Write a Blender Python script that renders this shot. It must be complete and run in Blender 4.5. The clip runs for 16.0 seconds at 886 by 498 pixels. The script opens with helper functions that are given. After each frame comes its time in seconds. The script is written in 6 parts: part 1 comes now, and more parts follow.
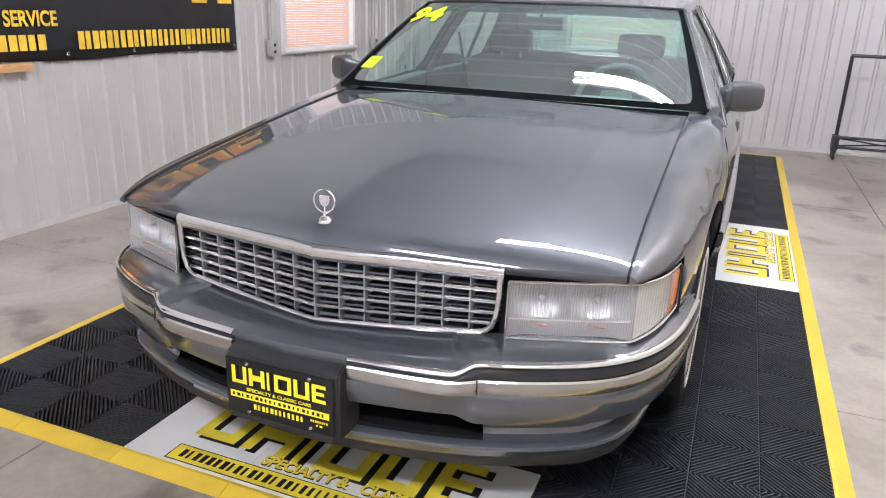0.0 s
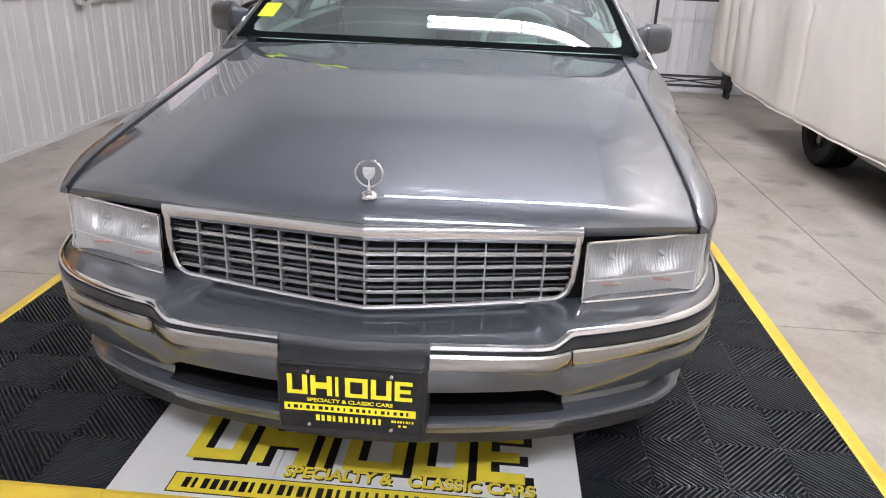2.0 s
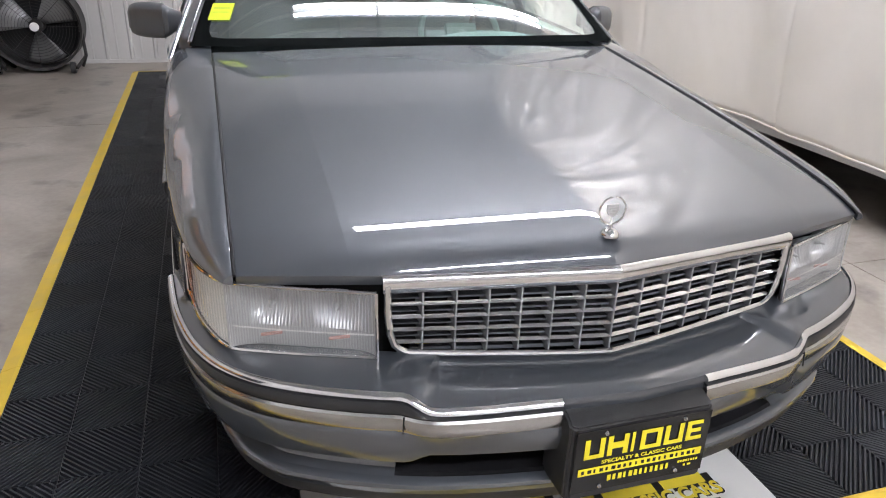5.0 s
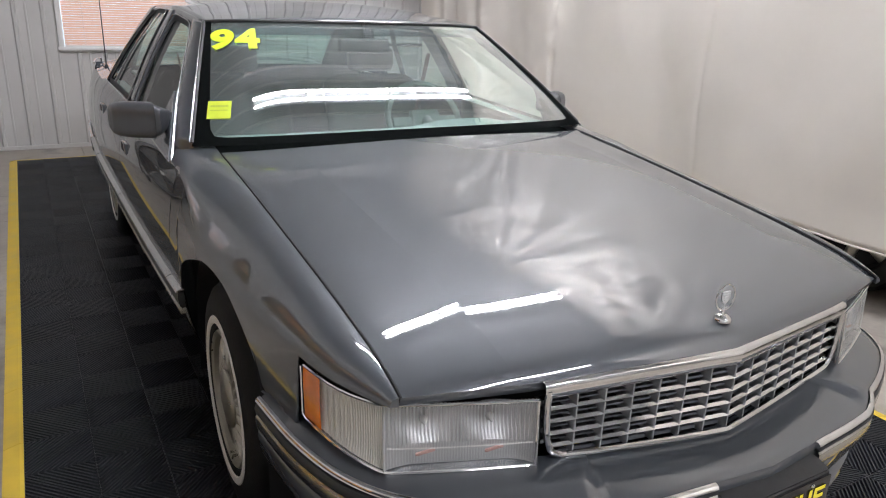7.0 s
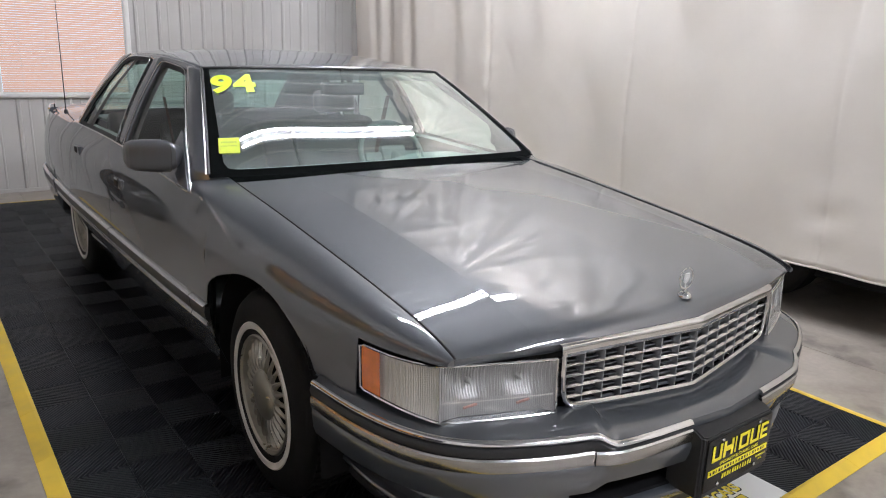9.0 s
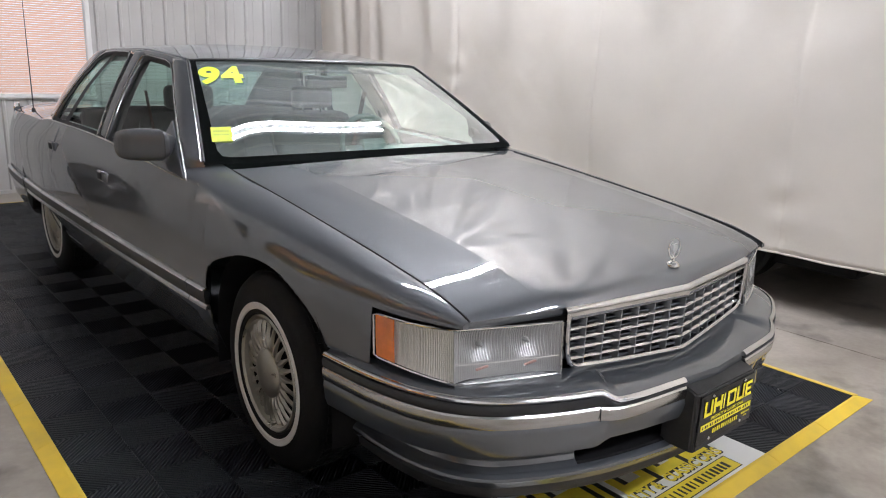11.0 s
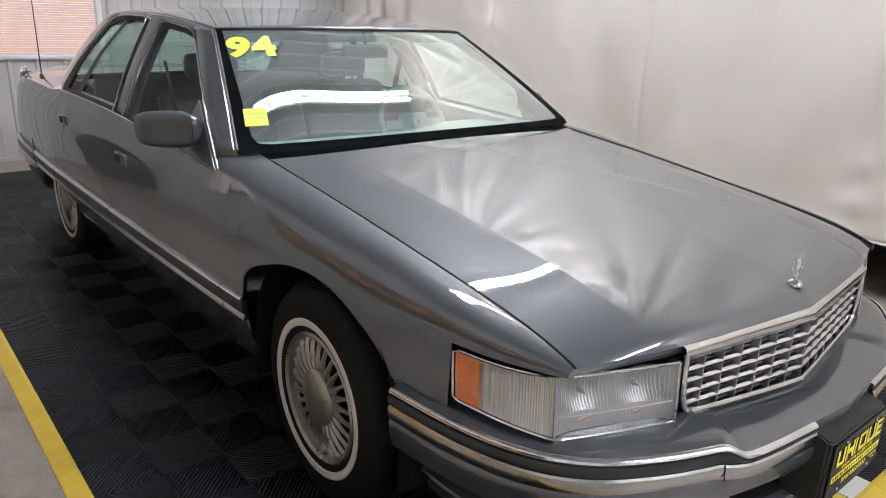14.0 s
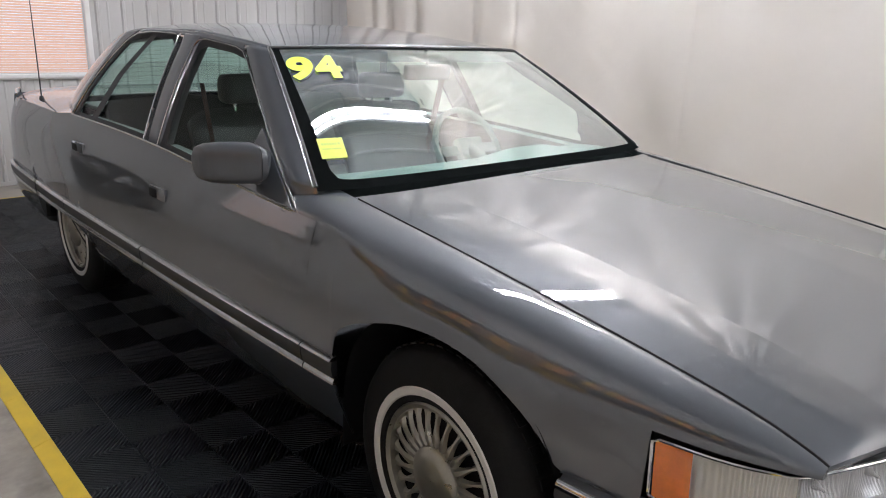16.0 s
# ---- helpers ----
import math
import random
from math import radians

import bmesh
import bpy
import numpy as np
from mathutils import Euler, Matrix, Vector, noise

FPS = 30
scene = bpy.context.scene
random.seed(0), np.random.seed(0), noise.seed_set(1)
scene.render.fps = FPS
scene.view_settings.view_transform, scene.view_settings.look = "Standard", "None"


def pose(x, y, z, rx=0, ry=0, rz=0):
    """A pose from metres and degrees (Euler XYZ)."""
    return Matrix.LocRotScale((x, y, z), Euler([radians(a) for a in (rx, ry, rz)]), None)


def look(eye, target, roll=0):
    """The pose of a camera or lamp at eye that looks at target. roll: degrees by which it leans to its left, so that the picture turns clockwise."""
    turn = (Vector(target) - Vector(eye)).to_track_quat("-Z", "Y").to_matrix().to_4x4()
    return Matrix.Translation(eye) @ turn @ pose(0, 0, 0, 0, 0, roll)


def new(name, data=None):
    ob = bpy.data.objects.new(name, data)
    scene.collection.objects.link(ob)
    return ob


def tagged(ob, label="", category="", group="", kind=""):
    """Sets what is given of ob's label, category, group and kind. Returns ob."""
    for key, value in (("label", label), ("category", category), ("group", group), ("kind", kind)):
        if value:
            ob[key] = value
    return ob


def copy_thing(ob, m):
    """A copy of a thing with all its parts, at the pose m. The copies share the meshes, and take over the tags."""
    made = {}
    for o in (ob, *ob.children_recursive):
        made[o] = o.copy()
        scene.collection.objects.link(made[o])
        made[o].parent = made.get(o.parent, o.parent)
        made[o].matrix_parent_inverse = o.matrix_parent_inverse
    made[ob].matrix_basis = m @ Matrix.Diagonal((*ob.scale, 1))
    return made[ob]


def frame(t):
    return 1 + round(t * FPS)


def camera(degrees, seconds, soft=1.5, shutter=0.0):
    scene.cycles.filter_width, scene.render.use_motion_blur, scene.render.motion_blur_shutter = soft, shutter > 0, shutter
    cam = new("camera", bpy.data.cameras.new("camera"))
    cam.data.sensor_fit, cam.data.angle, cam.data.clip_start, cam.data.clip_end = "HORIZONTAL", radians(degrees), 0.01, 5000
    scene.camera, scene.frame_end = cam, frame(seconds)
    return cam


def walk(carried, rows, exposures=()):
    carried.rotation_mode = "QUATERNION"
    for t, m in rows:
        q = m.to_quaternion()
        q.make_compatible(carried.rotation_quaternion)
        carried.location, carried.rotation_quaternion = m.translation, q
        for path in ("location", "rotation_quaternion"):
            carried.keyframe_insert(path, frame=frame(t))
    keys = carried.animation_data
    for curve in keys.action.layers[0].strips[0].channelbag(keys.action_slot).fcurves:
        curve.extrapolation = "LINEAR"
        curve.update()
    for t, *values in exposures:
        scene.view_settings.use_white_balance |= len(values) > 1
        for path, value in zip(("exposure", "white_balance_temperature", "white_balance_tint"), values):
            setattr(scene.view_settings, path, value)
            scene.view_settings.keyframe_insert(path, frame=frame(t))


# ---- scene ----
cam = camera(63.3, 16.0, soft=1.05)

PATH = [
    (0, (0.929, -3.998, 1.311), (0.23, -2.235, 0.675), 1.9),
    (0.5, (0.788, -3.99, 1.306), (0.223, -2.19, 0.644), 2.0),
    (1, (0.649, -3.926, 1.281), (0.188, -2.107, 0.589), 2.1),
    (1.5, (0.458, -3.962, 1.277), (0.152, -2.121, 0.56), 2.4),
    (2, (0.269, -3.99, 1.282), (0.148, -2.138, 0.535), 2.4),
    (2.5, (0.102, -3.954, 1.268), (0.072, -2.114, 0.486), 2.4),
    (3, (-0.069, -3.919, 1.268), (-0.004, -2.093, 0.456), 2.5),
    (3.5, (-0.299, -3.937, 1.294), (-0.124, -2.123, 0.47), 2.5),
    (4, (-0.464, -3.895, 1.318), (-0.158, -2.1, 0.49), 2.5),
    (4.2, (-0.524, -3.835, 1.323), (-0.162, -2.052, 0.492), 2.4),
    (6.3, (-1.096, -3.55, 1.419), (-0.255, -1.89, 0.687), 2.1),
    (6.5, (-1.146, -3.505, 1.421), (-0.265, -1.853, 0.718), 2.2),
    (7, (-1.283, -3.442, 1.426), (-0.334, -1.802, 0.787), 2.1),
    (7.5, (-1.451, -3.44, 1.438), (-0.409, -1.84, 0.842), 2.2),
    (8, (-1.545, -3.491, 1.416), (-0.434, -1.926, 0.856), 2.4),
    (8.5, (-1.636, -3.579, 1.421), (-0.491, -2.031, 0.883), 2.3),
    (9, (-1.727, -3.618, 1.423), (-0.563, -2.076, 0.905), 2.0),
    (11.3, (-1.922, -3.621, 1.338), (-0.652, -2.158, 0.842), 2.0),
    (11.5, (-1.927, -3.608, 1.332), (-0.659, -2.146, 0.83), 2.0),
    (12, (-1.919, -3.568, 1.325), (-0.656, -2.109, 0.797), 1.9),
    (12.5, (-1.845, -3.489, 1.312), (-0.592, -2.038, 0.744), 2.0),
    (13, (-1.789, -3.421, 1.355), (-0.55, -1.975, 0.746), 2.0),
    (13.5, (-1.782, -3.341, 1.396), (-0.553, -1.891, 0.774), 2.0),
    (14, (-1.83, -3.229, 1.42), (-0.604, -1.776, 0.801), 2.0),
    (14.5, (-1.898, -3.108, 1.421), (-0.657, -1.66, 0.819), 2.0),
    (15, (-1.88, -2.972, 1.413), (-0.61, -1.543, 0.824), 1.9),
    (15.5, (-1.862, -2.835, 1.407), (-0.571, -1.421, 0.829), 2.0),
    (16, (-1.951, -2.715, 1.41), (-0.649, -1.311, 0.833), 2.0),
]
walk(cam, [(t, look(e, g, r)) for t, e, g, r in PATH],
     exposures=[(0, 0.53, 6350, 13), (2.5, 0.50, 6350, 13), (4.2, 0.47, 6350, 12), (7, 0.06, 6450, 10), (9, 0.05, 6400, 10), (13, 0.16, 6400, 10), (16, 0.16, 6400, 10)])

# ---- world and lights ----
world = bpy.data.worlds.new("world")
scene.world = world
world.use_nodes = True
world.node_tree.nodes["Background"].inputs["Color"].default_value = (0.75, 0.85, 1.0, 1)
world.node_tree.nodes["Background"].inputs["Strength"].default_value = 1.75
LAMP = 255.0
CEIL = 4.15
LIGHT_Z = 4.06


# ---- materials ----
def mat(name, col, rough=0.5, metal=0.0, coat=0.0, coat_rough=0.03, var=0.0, var_scale=6.0, bump=0.0, bump_scale=200.0,
        emit=None, emit_strength=0.0, island=False, spec=0.5, stretch=(1, 1, 1), rough_var=0.0):
    m = bpy.data.materials.new(name)
    m.use_nodes = True
    nt = m.node_tree
    b = nt.nodes["Principled BSDF"]
    b.inputs["Base Color"].default_value = (*col, 1)
    b.inputs["Roughness"].default_value = rough
    b.inputs["Metallic"].default_value = metal
    b.inputs["Specular IOR Level"].default_value = spec
    b.inputs["Coat Weight"].default_value = coat
    b.inputs["Coat Roughness"].default_value = coat_rough
    b.inputs["Coat IOR"].default_value = 2.25
    if emit:
        b.inputs["Emission Color"].default_value = (*emit, 1)
        b.inputs["Emission Strength"].default_value = emit_strength
    tc = nt.nodes.new("ShaderNodeTexCoord")
    mp = nt.nodes.new("ShaderNodeMapping")
    mp.inputs["Scale"].default_value = stretch
    nt.links.new(tc.outputs["Object"], mp.inputs["Vector"])
    if var or rough_var:
        n1 = nt.nodes.new("ShaderNodeTexNoise")
        n1.inputs["Scale"].default_value = var_scale
        n1.inputs["Detail"].default_value = 8
        n1.inputs["Roughness"].default_value = 0.62
        nt.links.new(mp.outputs["Vector"], n1.inputs["Vector"])
    if var:
        ramp = nt.nodes.new("ShaderNodeMapRange")
        ramp.inputs["From Min"].default_value, ramp.inputs["From Max"].default_value = 0.25, 0.75
        ramp.inputs["To Min"].default_value, ramp.inputs["To Max"].default_value = 1 - var, 1 + var
        nt.links.new(n1.outputs["Fac"], ramp.inputs["Value"])
        mul = nt.nodes.new("ShaderNodeMix")
        mul.data_type, mul.blend_type = "RGBA", "MULTIPLY"
        mul.inputs["Factor"].default_value = 1
        mul.inputs["A"].default_value = (*col, 1)
        nt.links.new(ramp.outputs["Result"], mul.inputs["B"])
        nt.links.new(mul.outputs["Result"], b.inputs["Base Color"])
    if rough_var:
        rr = nt.nodes.new("ShaderNodeMapRange")
        rr.inputs["From Min"].default_value, rr.inputs["From Max"].default_value = 0.3, 0.7
        rr.inputs["To Min"].default_value, rr.inputs["To Max"].default_value = rough - rough_var, rough + rough_var
        nt.links.new(n1.outputs["Fac"], rr.inputs["Value"])
        nt.links.new(rr.outputs["Result"], b.inputs["Roughness"])
    if bump:
        n2 = nt.nodes.new("ShaderNodeTexNoise")
        n2.inputs["Scale"].default_value = bump_scale
        n2.inputs["Detail"].default_value = 4
        nt.links.new(mp.outputs["Vector"], n2.inputs["Vector"])
        bp = nt.nodes.new("ShaderNodeBump")
        bp.inputs["Strength"].default_value = bump
        bp.inputs["Distance"].default_value = 0.004
        nt.links.new(n2.outputs["Fac"], bp.inputs["Height"])
        nt.links.new(bp.outputs["Normal"], b.inputs["Normal"])
    return m


def glass(name, tint, gloss=0.08, rough=0.0, haze=0.0, power=3.5, haze_tint=(0.74, 0.84, 0.81)):
    """Thin sheet glass: clear tinted transmission under a Fresnel-weighted gloss."""
    m = bpy.data.materials.new(name)
    m.use_nodes = True
    nt = m.node_tree
    nt.nodes.clear()
    out = nt.nodes.new("ShaderNodeOutputMaterial")
    mix = nt.nodes.new("ShaderNodeMixShader")
    tr = nt.nodes.new("ShaderNodeBsdfTransparent")
    tr.inputs["Color"].default_value = (*tint, 1)
    gl = nt.nodes.new("ShaderNodeBsdfGlossy")
    gl.inputs["Roughness"].default_value = rough
    gl.inputs["Color"].default_value = (1, 1, 1, 1)
    lw = nt.nodes.new("ShaderNodeLayerWeight")
    lw.inputs["Blend"].default_value = 0.5
    p = nt.nodes.new("ShaderNodeMath")
    p.operation = "POWER"
    p.inputs[1].default_value = power
    nt.links.new(lw.outputs["Facing"], p.inputs[0])
    mr = nt.nodes.new("ShaderNodeMapRange")
    mr.inputs["To Min"].default_value, mr.inputs["To Max"].default_value = gloss, 1.0
    nt.links.new(p.outputs[0], mr.inputs["Value"])
    nt.links.new(mr.outputs["Result"], mix.inputs["Fac"])
    nt.links.new(tr.outputs[0], mix.inputs[1])
    nt.links.new(gl.outputs[0], mix.inputs[2])
    nt.links.new(mix.outputs[0], out.inputs["Surface"])
    if haze:
        df = nt.nodes.new("ShaderNodeBsdfDiffuse")
        df.inputs["Color"].default_value = (*haze_tint, 1)
        m2 = nt.nodes.new("ShaderNodeMixShader")
        m2.inputs["Fac"].default_value = haze
        nt.links.new(mix.outputs[0], m2.inputs[1])
        nt.links.new(df.outputs[0], m2.inputs[2])
        nt.links.new(m2.outputs[0], out.inputs["Surface"])
    return m


PAINT = mat("grey metallic paint", (0.054, 0.0625, 0.074), 0.52, 0.22, coat=1.0, coat_rough=0.02, var=0.04, var_scale=900)
PAINT.node_tree.nodes["Principled BSDF"].inputs["Coat IOR"].default_value = 2.1
SHELL = mat("grey painted mirror shell", (0.075, 0.08, 0.088), 0.42, 0.3, coat=0.25, coat_rough=0.15, var=0.04, var_scale=900)
CHROME = mat("chrome", (0.78, 0.78, 0.78), 0.09, 1.0, rough_var=0.04, var_scale=30)
SATIN = mat("satin aluminium", (0.44, 0.42, 0.36), 0.34, 0.85, var=0.12, var_scale=25, rough_var=0.08)
RUBBER = mat("black rubber", (0.022, 0.022, 0.023), 0.55, var=0.25, var_scale=40, bump=0.15, bump_scale=300)
TYRE = mat("tyre rubber", (0.009, 0.009, 0.009), 0.65, spec=0.2, var=0.3, var_scale=30, bump=0.25, bump_scale=250)
WHITEWALL = mat("whitewall rubber", (0.72, 0.71, 0.67), 0.5, var=0.08, var_scale=20)
TRIMGREY = mat("dark grey moulding", (0.028, 0.029, 0.031), 0.35, var=0.1, var_scale=20)
DARK = mat("dark underside", (0.012, 0.012, 0.013), 0.7, var=0.3, spec=0.25)
# near-black and low in gloss: the air slot's darkness is put into the colour
SLOTDARK = mat("matt black slot shade", (0.009, 0.009, 0.010), 0.85, var=0.3, spec=0.12)
GRILLE = mat("grey grille plastic", (0.105, 0.113, 0.122), 0.5, 0.15, var=0.08, var_scale=30)
BAND = mat("satin bright trim", (0.55, 0.55, 0.54), 0.22, 1.0, rough_var=0.05, var_scale=20)
UPRIGHT = mat("silver grille upright", (0.36, 0.37, 0.38), 0.32, 0.55)
LEATHER = mat("grey green leather", (0.085, 0.093, 0.086), 0.42, var=0.12, var_scale=8, bump=0.25, bump_scale=180)
DASH = mat("grey green dashboard vinyl", (0.22, 0.29, 0.265), 0.5, var=0.1, var_scale=10, bump=0.2, bump_scale=400)
CARPET = mat("dark grey carpet", (0.05, 0.05, 0.052), 0.95, var=0.3, var_scale=60, bump=0.5, bump_scale=500)
BELTCLOTH = mat("brown seat belt webbing", (0.16, 0.10, 0.08), 0.8, var=0.1, var_scale=60)
LINER = mat("light grey headliner cloth", (0.30, 0.31, 0.30), 0.9, var=0.08, var_scale=40)
GLASS = glass("green tinted glass", (0.68, 0.95, 0.87), 0.22, haze=0.06)
SIDEGLASS = glass("side glass", (0.78, 0.84, 0.81), 0.012, power=7.0)
FRIT = mat("black glass border", (0.006, 0.007, 0.007), 0.6, spec=0.0)
AMBER = mat("amber lens", (0.92, 0.22, 0.012), 0.15, coat=0.6, var=0.15, var_scale=30)
YELLOW = mat("yellow plastic edging", (0.72, 0.50, 0.05), 0.42, var=0.12, var_scale=7, bump=0.1, bump_scale=120, rough_var=0.1)
TILE = mat("black plastic floor tile", (0.021, 0.023, 0.028), 0.36, spec=0.36, var=0.25, var_scale=5, bump=0.15, bump_scale=200)
PANEL = mat("white printed panel", (0.74, 0.74, 0.72), 0.34, var=0.05, var_scale=3, rough_var=0.08)
SIGNYELLOW = mat("yellow print", (0.80, 0.64, 0.05), 0.45, var=0.15, var_scale=9)
SIGNYELLOW2 = mat("bright yellow print", (0.95, 0.80, 0.03), 0.4, var=0.06, var_scale=9)
SIGNBLACK = mat("black print", (0.012, 0.012, 0.013), 0.4, var=0.2)
PLATEBLACK = mat("gloss black plate", (0.008, 0.008, 0.009), 0.16, var=0.2)
NEON = mat("fluorescent yellow green decal", (0.72, 0.98, 0.02), 0.5, var=0.04)
STICKER = mat("yellow green sticker", (0.66, 0.80, 0.04), 0.5, var=0.08, var_scale=30)
WALL = mat("white painted wall sheet", (0.52, 0.506, 0.488), 0.36, var=0.05, var_scale=2.5, bump=0.05, bump_scale=40, rough_var=0.06)
# pans toned darker, ribs paler, to carry the dim ceiling and its lit lines
CEILING = mat("dimmed grey ceiling sheet", (0.34, 0.355, 0.375), 0.3, var=0.08, var_scale=2.5)
LITRIB = mat("lightened ceiling rib", (0.50, 0.51, 0.52), 0.35, var=0.05)
WHITE = mat("white paint", (0.80, 0.79, 0.77), 0.4, var=0.04)
BLIND = mat("blind slat", (0.80, 0.58, 0.46), 0.5, var=0.05)
blind_out = BLIND.node_tree.nodes["Material Output"]
blind_tr = BLIND.node_tree.nodes.new("ShaderNodeBsdfTranslucent")
blind_tr.inputs["Color"].default_value = (0.85, 0.50, 0.34, 1)
blind_mix = BLIND.node_tree.nodes.new("ShaderNodeMixShader")
blind_mix.inputs["Fac"].default_value = 0.5
BLIND.node_tree.links.new(BLIND.node_tree.nodes["Principled BSDF"].outputs[0], blind_mix.inputs[1])
BLIND.node_tree.links.new(blind_tr.outputs[0], blind_mix.inputs[2])
BLIND.node_tree.links.new(blind_mix.outputs[0], blind_out.inputs["Surface"])
BANNER = mat("black vinyl banner", (0.012, 0.012, 0.015), 0.42, var=0.3, var_scale=4, bump=0.1, bump_scale=15)
BANNERTEXT = mat("yellow banner print", (0.86, 0.55, 0.06), 0.45, var=0.25, var_scale=12)
ORANGEPRINT = mat("orange banner print", (0.72, 0.26, 0.05), 0.45, var=0.2, var_scale=6)
WOOD = mat("pine board", (0.62, 0.36, 0.16), 0.55, var=0.25, var_scale=10, stretch=(8, 1, 8), bump=0.1)
BLACKMETAL = mat("black painted steel", (0.03, 0.028, 0.027), 0.45, 0.3, var=0.3, var_scale=20)
GREYBOX = mat("grey box plastic", (0.42, 0.42, 0.41), 0.5, var=0.06)
SILVER = mat("silver car paint", (0.45, 0.46, 0.47), 0.3, 0.5, coat=1.0)
TUBE = mat("lit tube", (0.9, 0.9, 0.9), 0.5, emit=(0.965, 0.97, 1.04), emit_strength=LAMP)


def cloth_material():
    m = mat("off white curtain cloth", (0.87, 0.825, 0.76), 0.85, var=0.05, var_scale=1.6, bump=0.35, bump_scale=14)
    nt = m.node_tree
    tl = nt.nodes.new("ShaderNodeBsdfTranslucent")
    tl.inputs["Color"].default_value = (0.80, 0.73, 0.64, 1)
    mx = nt.nodes.new("ShaderNodeMixShader")
    mx.inputs["Fac"].default_value = 0.2
    nt.links.new(nt.nodes["Principled BSDF"].outputs[0], mx.inputs[1])
    nt.links.new(tl.outputs[0], mx.inputs[2])
    nt.links.new(mx.outputs[0], nt.nodes["Material Output"].inputs["Surface"])
    return m


CLOTH = cloth_material()


def concrete_material():
    m = mat("stained polished concrete", (0.40, 0.375, 0.34), 0.36, bump=0.06, bump_scale=90)
    nt = m.node_tree
    b = nt.nodes["Principled BSDF"]
    tc = nt.nodes.new("ShaderNodeTexCoord")
    big = nt.nodes.new("ShaderNodeTexNoise")
    big.inputs["Scale"].default_value, big.inputs["Detail"].default_value, big.inputs["Roughness"].default_value = 1.3, 9, 0.6
    big.inputs["Distortion"].default_value = 0.8
    fine = nt.nodes.new("ShaderNodeTexNoise")
    fine.inputs["Scale"].default_value, fine.inputs["Detail"].default_value = 35, 6
    spots = nt.nodes.new("ShaderNodeTexNoise")
    spots.inputs["Scale"].default_value, spots.inputs["Detail"].default_value = 3.1, 5
    for n in (big, fine, spots):
        nt.links.new(tc.outputs["Object"], n.inputs["Vector"])
    r1 = nt.nodes.new("ShaderNodeValToRGB")
    r1.color_ramp.elements[0].position, r1.color_ramp.elements[1].position = 0.28, 0.72
    r1.color_ramp.elements[0].color = (0.20, 0.168, 0.132, 1)
    r1.color_ramp.elements[1].color = (0.46, 0.418, 0.37, 1)
    nt.links.new(big.outputs["Fac"], r1.inputs["Fac"])
    r2 = nt.nodes.new("ShaderNodeMapRange")
    r2.inputs["From Min"].default_value, r2.inputs["From Max"].default_value = 0.57, 0.68
    r2.inputs["To Min"].default_value, r2.inputs["To Max"].default_value = 1.0, 0.55
    nt.links.new(spots.outputs["Fac"], r2.inputs["Value"])
    r3 = nt.nodes.new("ShaderNodeMapRange")
    r3.inputs["To Min"].default_value, r3.inputs["To Max"].default_value = 0.84, 1.16
    nt.links.new(fine.outputs["Fac"], r3.inputs["Value"])
    mu = nt.nodes.new("ShaderNodeMath")
    mu.operation = "MULTIPLY"
    nt.links.new(r2.outputs["Result"], mu.inputs[0])
    nt.links.new(r3.outputs["Result"], mu.inputs[1])
    mx = nt.nodes.new("ShaderNodeMix")
    mx.data_type, mx.blend_type = "RGBA", "MULTIPLY"
    mx.inputs["Factor"].default_value = 1
    nt.links.new(r1.outputs["Color"], mx.inputs["A"])
    nt.links.new(mu.outputs[0], mx.inputs["B"])
    nt.links.new(mx.outputs["Result"], b.inputs["Base Color"])
    rr = nt.nodes.new("ShaderNodeMapRange")
    rr.inputs["To Min"].default_value, rr.inputs["To Max"].default_value = 0.22, 0.5
    nt.links.new(big.outputs["Fac"], rr.inputs["Value"])
    nt.links.new(rr.outputs["Result"], b.inputs["Roughness"])
    return m


CONCRETE = concrete_material()


# ---- mesh helpers ----
def part(name, bm, material, parent=None, label="", smooth=True, normals=True, sharp=35):
    if normals:
        bmesh.ops.recalc_face_normals(bm, faces=bm.faces)
    me = bpy.data.meshes.new(name)
    bm.to_mesh(me)
    bm.free()
    me.materials.append(material)
    if smooth:
        me.polygons.foreach_set("use_smooth", [True] * len(me.polygons))
        me.set_sharp_from_angle(angle=radians(sharp))
    ob = new(name, me)
    if parent is not None:
        ob.parent = parent
    if label:
        tagged(ob, label)
    return ob


def thing(name, label, category, group="", kind="", at=(0, 0, 0)):
    ob = new(name)
    ob.empty_display_size = 0.1
    ob.location = at
    return tagged(ob, label, category, group, kind)


def thick(ob, depth, offset=-1, rim=True):
    md = ob.modifiers.new("thickness", "SOLIDIFY")
    md.use_rim = rim
    md.thickness, md.offset = depth, offset
    return ob


def grid(fn, nu, nv, bm=None):
    bm = bm or bmesh.new()
    vs = [[bm.verts.new(fn(i / nu, j / nv)) for j in range(nv + 1)] for i in range(nu + 1)]
    for i in range(nu):
        for j in range(nv):
            try:
                bm.faces.new((vs[i][j], vs[i + 1][j], vs[i + 1][j + 1], vs[i][j + 1]))
            except ValueError:
                pass
    return bm


def box(x0, x1, y0, y1, z0, z1, bevel=0.0, bm=None, seg=2):
    bm = bm or bmesh.new()
    made = bmesh.ops.create_cube(bm, size=1)["verts"]
    bmesh.ops.transform(bm, verts=made, matrix=Matrix.Translation(((x0 + x1) / 2, (y0 + y1) / 2, (z0 + z1) / 2))
                        @ Matrix.Diagonal((x1 - x0, y1 - y0, z1 - z0, 1)))
    if bevel:
        es = list({e for v in made for e in v.link_edges})
        bmesh.ops.bevel(bm, geom=es, offset=bevel, segments=seg, affect="EDGES", profile=0.6)
    return bm


